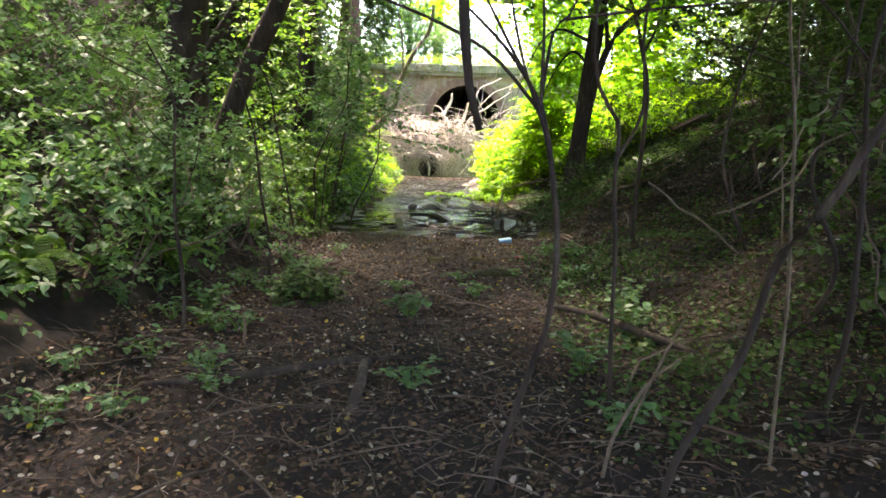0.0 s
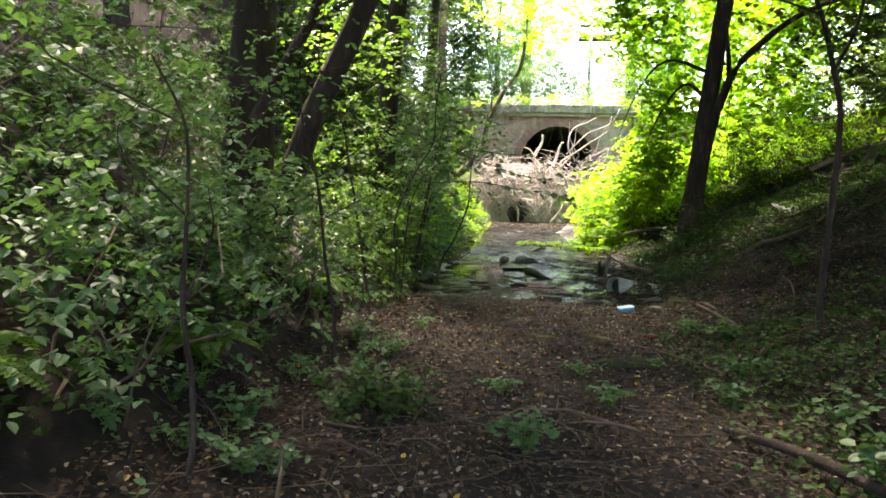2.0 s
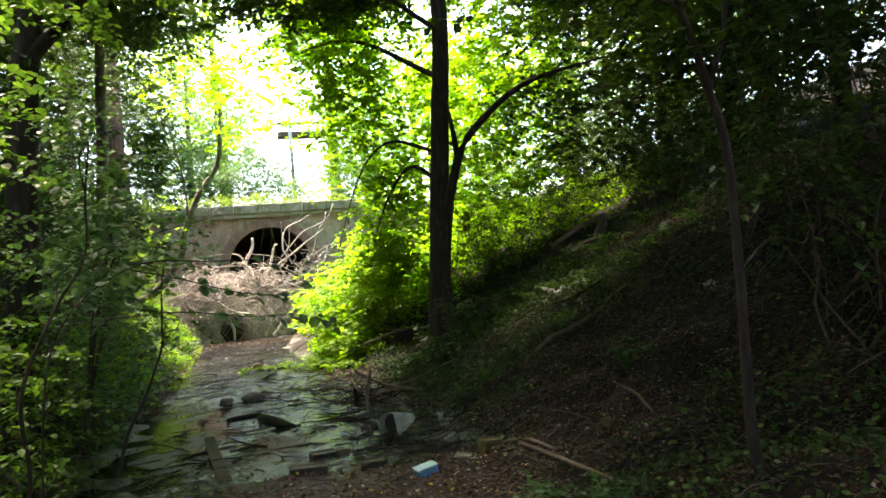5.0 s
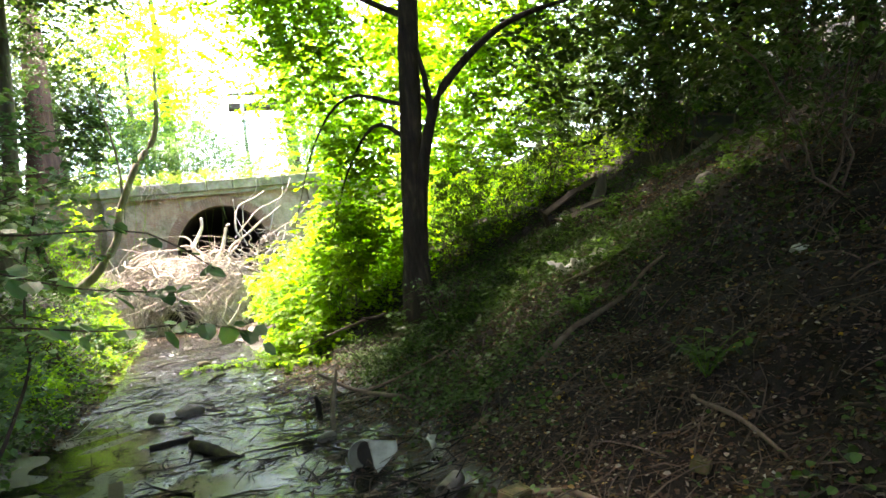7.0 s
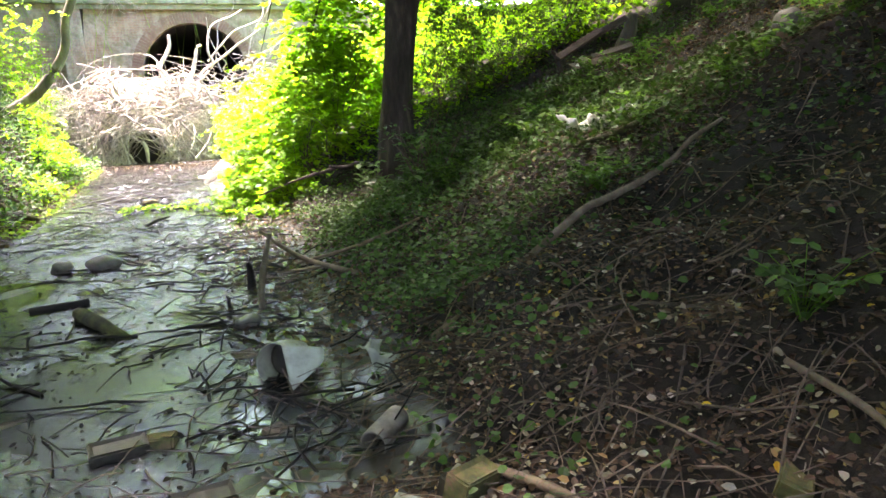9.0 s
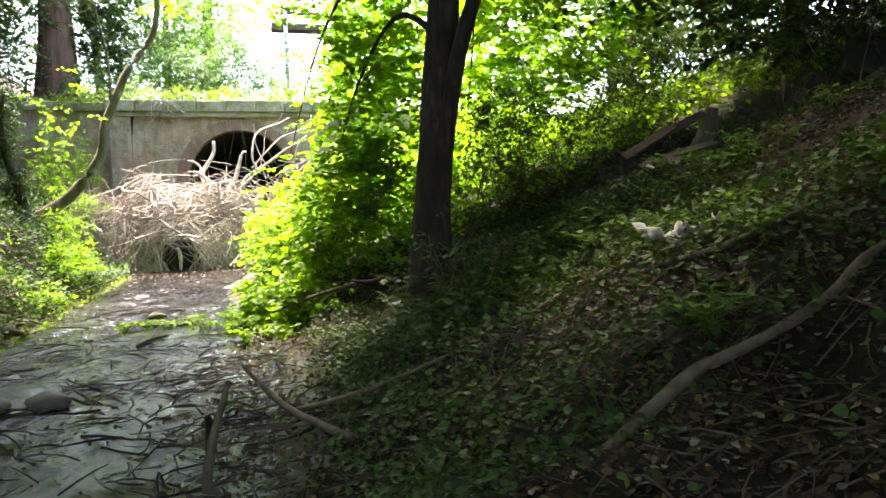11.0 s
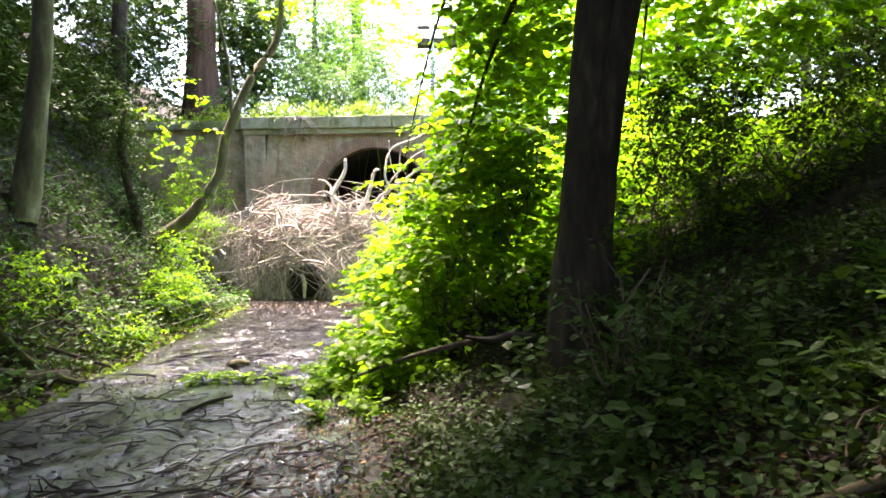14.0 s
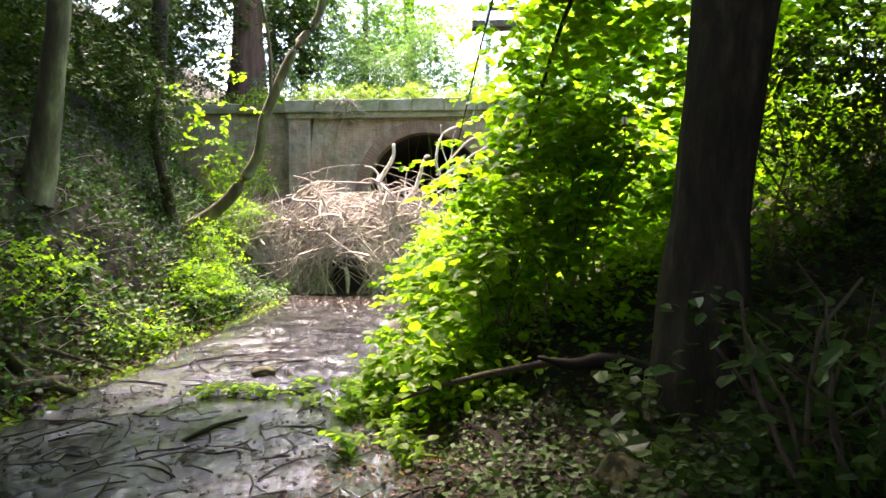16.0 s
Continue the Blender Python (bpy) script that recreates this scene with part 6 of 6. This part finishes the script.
lie = float(ground_z(1.04, 12.4))
bucket = thing("broken_drum", (1.06, 12.45, lie), "broken pale grey-green plastic drum lying on its side", "drum")
part("shell", placed(shell(34, 12, drum, 0.006), pose(1.04, 12.45, lie + 0.12, -4, 0, -38)), PLASTIC, bucket)
bm = bmesh.new()
bmesh.ops.create_cone(bm, cap_ends=True, segments=20, radius1=0.118, radius2=0.09, depth=0.03)
# shade inside the drum is put into the colour of its bottom
part("bottom", placed(bm_shape(bm), pose(1.04, 12.45, lie + 0.12, -4, 0, -38) @ pose(0, 0.12, 0, 90, 0, 0)), NEAR_BLACK, bucket, "bottom of the drum coloured near-black for the shade inside")
part("torn_flap", placed(shell(10, 14, torn_flap, 0.005), pose(1.075, 12.36, lie + 0.005, 0, 0, 6)), PLASTIC, bucket, "torn pointed flap of plastic")


def crumpled(size, seed, folds=3.6, amp=0.26):
    g = np.random.default_rng(seed)
    ph = g.uniform(0, 6, 6)

    def at(u, v):
        x, y = (u - 0.5) * size, (v - 0.5) * size * 0.8
        z = amp * size * (0.5 * math.sin(folds * 2 * u + ph[0] + 3 * v) + 0.35 * math.sin(folds * 4 * v + ph[1] - 4 * u) + 0.2 * math.sin(11 * u + 9 * v + ph[2]))
        return (x + 0.1 * size * math.sin(5 * v + ph[3]), y + 0.1 * size * math.sin(6 * u + ph[4]), z * (1 - 1.2 * (u - 0.5) ** 2) + amp * size * 0.6)
    return shell(16, 14, at, 0.003)


lone("plastic_scrap", placed(crumpled(0.26, 4, 1.8, 0.34), pose(*g3(1.62, 12.4, 0.05), 50, 10, 40)), PLASTIC, "crumpled pale piece of plastic on the leaf litter", "plastic scrap")
bag = thing("plastic_bag", g3(4.06, 14.05), "torn white plastic bag caught on the ivy bank", "bag")
for x, y, s, sd, z in [(3.98, 14.08, 0.28, 1, 0.10), (4.18, 13.98, 0.26, 2, 0.09), (4.36, 13.9, 0.2, 3, 0.10)]:
    part("wad", placed(crumpled(s, sd), pose(*g3(x, y, z), 10, 25, 30 * sd)), WHITE_BAG, bag)
for x, y, s, sd in [(4.3, 10.95, 0.2, 5), (2.5, 9.6, 0.09, 8), (6.45, 18.1, 0.25, 9)]:
    lone("paper_scrap", placed(crumpled(s, sd, 2, 0.25), pose(*g3(x, y), 5, 5, 50 * sd)), WHITE_BAG, "dirty white scrap of plastic on the ground", "scrap", "white scraps")


def tile_pipe(a, b, r, name, label, mat):
    a, b = np.array(a), np.array(b)
    d = (b - a) / np.linalg.norm(b - a)
    s = np.cross(d, (0, 0, 1.0))
    s /= np.linalg.norm(s)
    w = np.cross(s, d)
    return lone(name, shell(20, 6, lambda u, v: tuple(a + (b - a) * v + r * (1 - 0.15 * v) * (math.cos(2 * math.pi * u * 0.999) * s + math.sin(2 * math.pi * u * 0.999) * w)), 0.012), mat, label, "pipe")


tile_pipe(g3(1.38, 11.45, 0.055), g3(1.56, 11.66, 0.06), 0.058, "clay_pipe", "broken grey-brown clay pipe lying in leaf litter", plain("grey_brown_clay", (0.24, 0.205, 0.165), 0.8, 10.0, 0.5, 0.4))


def brick(x, y, turn, tilt, mat, label, size=(0.215, 0.1025, 0.065), lift=0.0, name="brick"):
    bm = bmesh.new()
    bmesh.ops.create_cube(bm, size=1)
    for v in bm.verts:
        v.co = Vector((v.co.x * size[0], v.co.y * size[1], v.co.z * size[2]))
    bmesh.ops.bevel(bm, geom=bm.edges[:], offset=0.008, segments=2, affect="EDGES")
    top = max(bm.faces, key=lambda f: f.calc_center_median().z)
    inset = bmesh.ops.inset_region(bm, faces=[top], thickness=0.022)
    bmesh.ops.translate(bm, verts=top.verts[:], vec=(0, 0, -0.012))
    for v in bm.verts:
        v.co += Vector((noise.noise(v.co * 30 + Vector((x, y, 0))), noise.noise(v.co * 31 + Vector((y, x, 3))), noise.noise(v.co * 29))) * 0.006
    return lone(name, placed(bm_shape(bm), pose(*g3(x, y, size[2] * 0.28 + lift), tilt, tilt * 0.4, turn)), mat, label, "brick", smooth=False)


brick(1.4, 10.82, -40, 10, plain("pale_mossy_tile", (0.30, 0.31, 0.22), 0.7, 14.0, 0.6, 0.4), "pale tile piece with moss", (0.2, 0.09, 0.03), 0.03, "tile_piece")
brick(0.24, 11.88, 12, 6, WET_BRICK, "wet dark brick half sunk in mud", (0.26, 0.14, 0.1))
brick(0.42, 11.93, -15, -8, MOSS_BRICK, "broken mossy brick in the mud", (0.16, 0.11, 0.07))
brick(0.04, 11.3, -5, 4, WET_BRICK, "wet dark brick half sunk in mud", (0.34, 0.15, 0.1))
brick(0.62, 11.25, 8, 5, WET_BRICK, "wet dark brick half sunk in mud", (0.26, 0.13, 0.09))
brick(0.97, 11.85, 35, 12, CLAY, "orange broken piece of brick", (0.13, 0.09, 0.035))
brick(0.88, 13.05, 20, 5, CLAY, "pale orange broken tile piece", (0.16, 0.10, 0.03))
brick(1.62, 10.78, 30, 14, MOSS_BRICK, "broken mossy block standing in the leaf litter", (0.22, 0.11, 0.13), 0.03)
brick(-0.39, 12.45, 10, 4, WET_BRICK, "black slate piece lying in water", (0.28, 0.2, 0.03))
brick(-0.09, 8.8, 20, 3, MOSS_BRICK, "mossy brick sunk into the path")
brick(0.47, 8.9, -12, 4, MOSS_BRICK, "mossy brick sunk into the path")
brick(2.45, 10.05, 40, 15, MOSS_BRICK, "mossy brick on the dark bank")
for x, y, a in [(5.0, 12.7, 20), (5.4, 14.6, 60), (6.3, 15.8, 10), (5.9, 15.0, -30), (6.9, 16.4, 35), (5.7, 13.4, 75)]:
    brick(x, y, a, 20, BRICK, "loose red brick lying on the bank")


def stone(x, y, size, mat, label, lift=0.3):
    bm = bmesh.new()
    bmesh.ops.create_icosphere(bm, subdivisions=3, radius=0.5)
    for v in bm.verts:
        k = 1 + 0.28 * noise.noise(v.co * 2.4 + Vector((x * 3, y * 3, 0))) + 0.08 * noise.noise(v.co * 7)
        v.co = Vector((v.co.x * size[0] * k, v.co.y * size[1] * k, v.co.z * size[2] * k))
    return lone("stone", placed(bm_shape(bm), pose(*g3(x, y, size[2] * lift), 0, 0, 40 * x)), mat, label, "stone")


stone(-0.36, 16.45, (0.34, 0.26, 0.2), STONE, "smooth dark stone in the stream")
stone(-0.78, 16.55, (0.24, 0.2, 0.16), STONE, "smooth dark stone in the stream")
stone(0.95, 13.7, (0.22, 0.16, 0.12), STONE, "small mossy stone at the stream edge")
stone(2.8, 17.1, (0.46, 0.34, 0.26), YELLOW_STONE, "large mossy yellowish stone in the ivy", 0.1)
stone(5.3, 13.0, (0.3, 0.25, 0.22), STONE, "grey stone on the bank")
stone(1.6, 10.85, (0.2, 0.14, 0.14), STONE, "dark stone among leaf litter")
stone(-0.2, 21.4, (0.3, 0.2, 0.12), YELLOW_STONE, "mossy lump in the stream mud")
log("sunken_log", [g3(-0.3, 14.45, 0.06), g3(-0.1, 14.1, 0.06), g3(0.12, 13.8, 0.0)], [0.06, 0.055, 0.035], MOSSWOOD, "short mossy log lying in the stream", "log")
log("sunken_log", [g3(-0.75, 14.9, 0.03), g3(-0.3, 14.95, 0.04)], [0.04, 0.035], WET_TWIG, "black sunken piece of wood", "log")
log("mud_log", [g3(-0.25, 20.85, 0.0), g3(0.1, 20.7, 0.015), g3(0.5, 20.62, 0.02)], [0.03, 0.035, 0.02], WET_TWIG, "black wet log lying in the mud", "log")
log("mud_stick", [g3(-0.14, 19.15, 0.02), g3(0.0, 19.4, 0.05), g3(0.17, 19.7, 0.04)], [0.02, 0.022, 0.014], WET_TWIG, "black wet stick in the mud", "branch")
plank = placed(box_shape(-0.06, 0.06, -1.0, 1.0, -0.02, 0.02, 0.006), pose(-0.8, 12.5, 0.10, 2, 0, 6.5))
lone("plank", plank, PLANK, "dark wet plank lying in shallow water", "plank", smooth=False)

box = thing("blue_box", g3(0.97, 10.62), "blue plastic lunch box with pale lid", "box")
m = pose(0.97, 10.62, float(ground_z(0.97, 10.62)) + 0.045, 4, -8, 12)
part("body", placed(box_shape(-0.095, 0.095, -0.06, 0.06, -0.045, 0.03, 0.012), m), BLUE, box, smooth=False)
part("lid", placed(box_shape(-0.10, 0.10, -0.065, 0.065, 0.031, 0.045, 0.005), m), plain("pale_blue_plastic", (0.35, 0.55, 0.68), 0.35), box, "pale blue lid", smooth=False)
can = thing("red_can", g3(1.03, 9.1), "faded red drink can lying on leaves", "can")
a, e = np.array(g3(0.97, 9.08, 0.035)), np.array(g3(1.09, 9.12, 0.035))
part("body", tube([a, a + (e - a) * 0.08, a + (e - a) * 0.92, e], [0.026, 0.033, 0.033, 0.026], 16, 0.02), RED, can)
brick(1.6, 10.85, 20, 10, WET_BRICK, "dark lump of broken brickwork", (0.16, 0.12, 0.12))

# ---- wreckage higher on the bank ----
wreck = thing("broken_boards", g3(6.1, 17.4), "heap of rotten broken boards on the bank", "boards")
for x0, y0, z0, L, w, rx, ry, rz, mt in [(6.0, 17.45, 2.42, 0.85, 0.11, 40, -27, 8, PLANK), (6.05, 17.15, 2.14, 0.75, 0.16, 30, -10, 6, PLANK), (5.74, 17.08, 2.03, 0.2, 0.12, 40, -40, 10, WHITE_BAG), (6.5, 17.6, 2.62, 0.9, 0.10, 50, -24, 5, PLANK), (6.45, 17.3, 2.3, 0.7, 0.2, 15, -14, -8, PLANK)]:
    part("board", placed(box_shape(-L / 2, L / 2, -w / 2, w / 2, -0.018, 0.018, 0.004), pose(x0, y0, z0, rx, ry, rz)), mt, wreck, smooth=False)
log("rotten_stump", [g3(6.8, 17.6, -0.2), (6.82, 17.6, 2.35), (6.95, 17.62, 2.6), (7.0, 17.6, 2.86)], [0.16, 0.13, 0.11, 0.07], BARK_GREY, "grey crooked dead stump among broken boards", "stump")
log("dark_stub", [g3(5.75, 17.5, -0.1), (5.68, 17.5, 2.22), (5.58, 17.5, 2.32)], [0.05, 0.045, 0.03], BARK, "short dark forked stub on the bank", "stump")
crate = thing("pale_tray", g3(9.5, 17.5), "pale metal tray lying tilted on the bank", "tray")
m = pose(9.5, 17.5, float(ground_z(9.5, 17.5)) + 0.30, 68, 12, -25)
part("base", placed(box_shape(-0.42, 0.42, -0.28, 0.28, -0.01, 0.01, 0.004), m), plain("dull_dark_sheet", (0.10, 0.11, 0.10), 0.5), crate, "dull dark bottom", smooth=False)
for x0, x1, y0, y1 in [(-0.43, 0.43, -0.30, -0.281), (-0.43, 0.43, 0.281, 0.30), (-0.44, -0.421, -0.28, 0.28), (0.421, 0.44, -0.28, 0.28)]:
    part("rim", placed(box_shape(x0, x1, y0, y1, -0.01, 0.06, 0.004), m), CLAY, crate, smooth=False)
lone("pale_board", placed(box_shape(-0.55, 0.55, -0.09, 0.09, -0.012, 0.012, 0.004), pose(*g3(8.75, 16.9, 0.06), 20, -26, 8)), PLASTIC, "pale flat board lying on the bank", "board", smooth=False)

# ---- high footbridge seen over the terrace ----
span = thing("footbridge", (3.0, 43.2, 5.8), "dark footbridge deck on white posts far behind the portal", "footbridge")
STEEL = plain("white_painted_post", (0.75, 0.74, 0.70), 0.5)
part("deck", box_shape(2.2, 4.8, 42.9, 43.6, 10.55, 10.85, 0.02), PLANK, span, "dark brown timber deck", smooth=False)
part("handrail", box_shape(2.2, 4.8, 42.95, 43.05, 11.25, 11.4, 0.01), PLANK, span, "", smooth=False)
for x in (2.85,):
    part("post", box_shape(x - 0.09, x + 0.09, 42.78, 42.89, 5.6, 11.7, 0.01), STEEL, span, "white painted post", smooth=False)
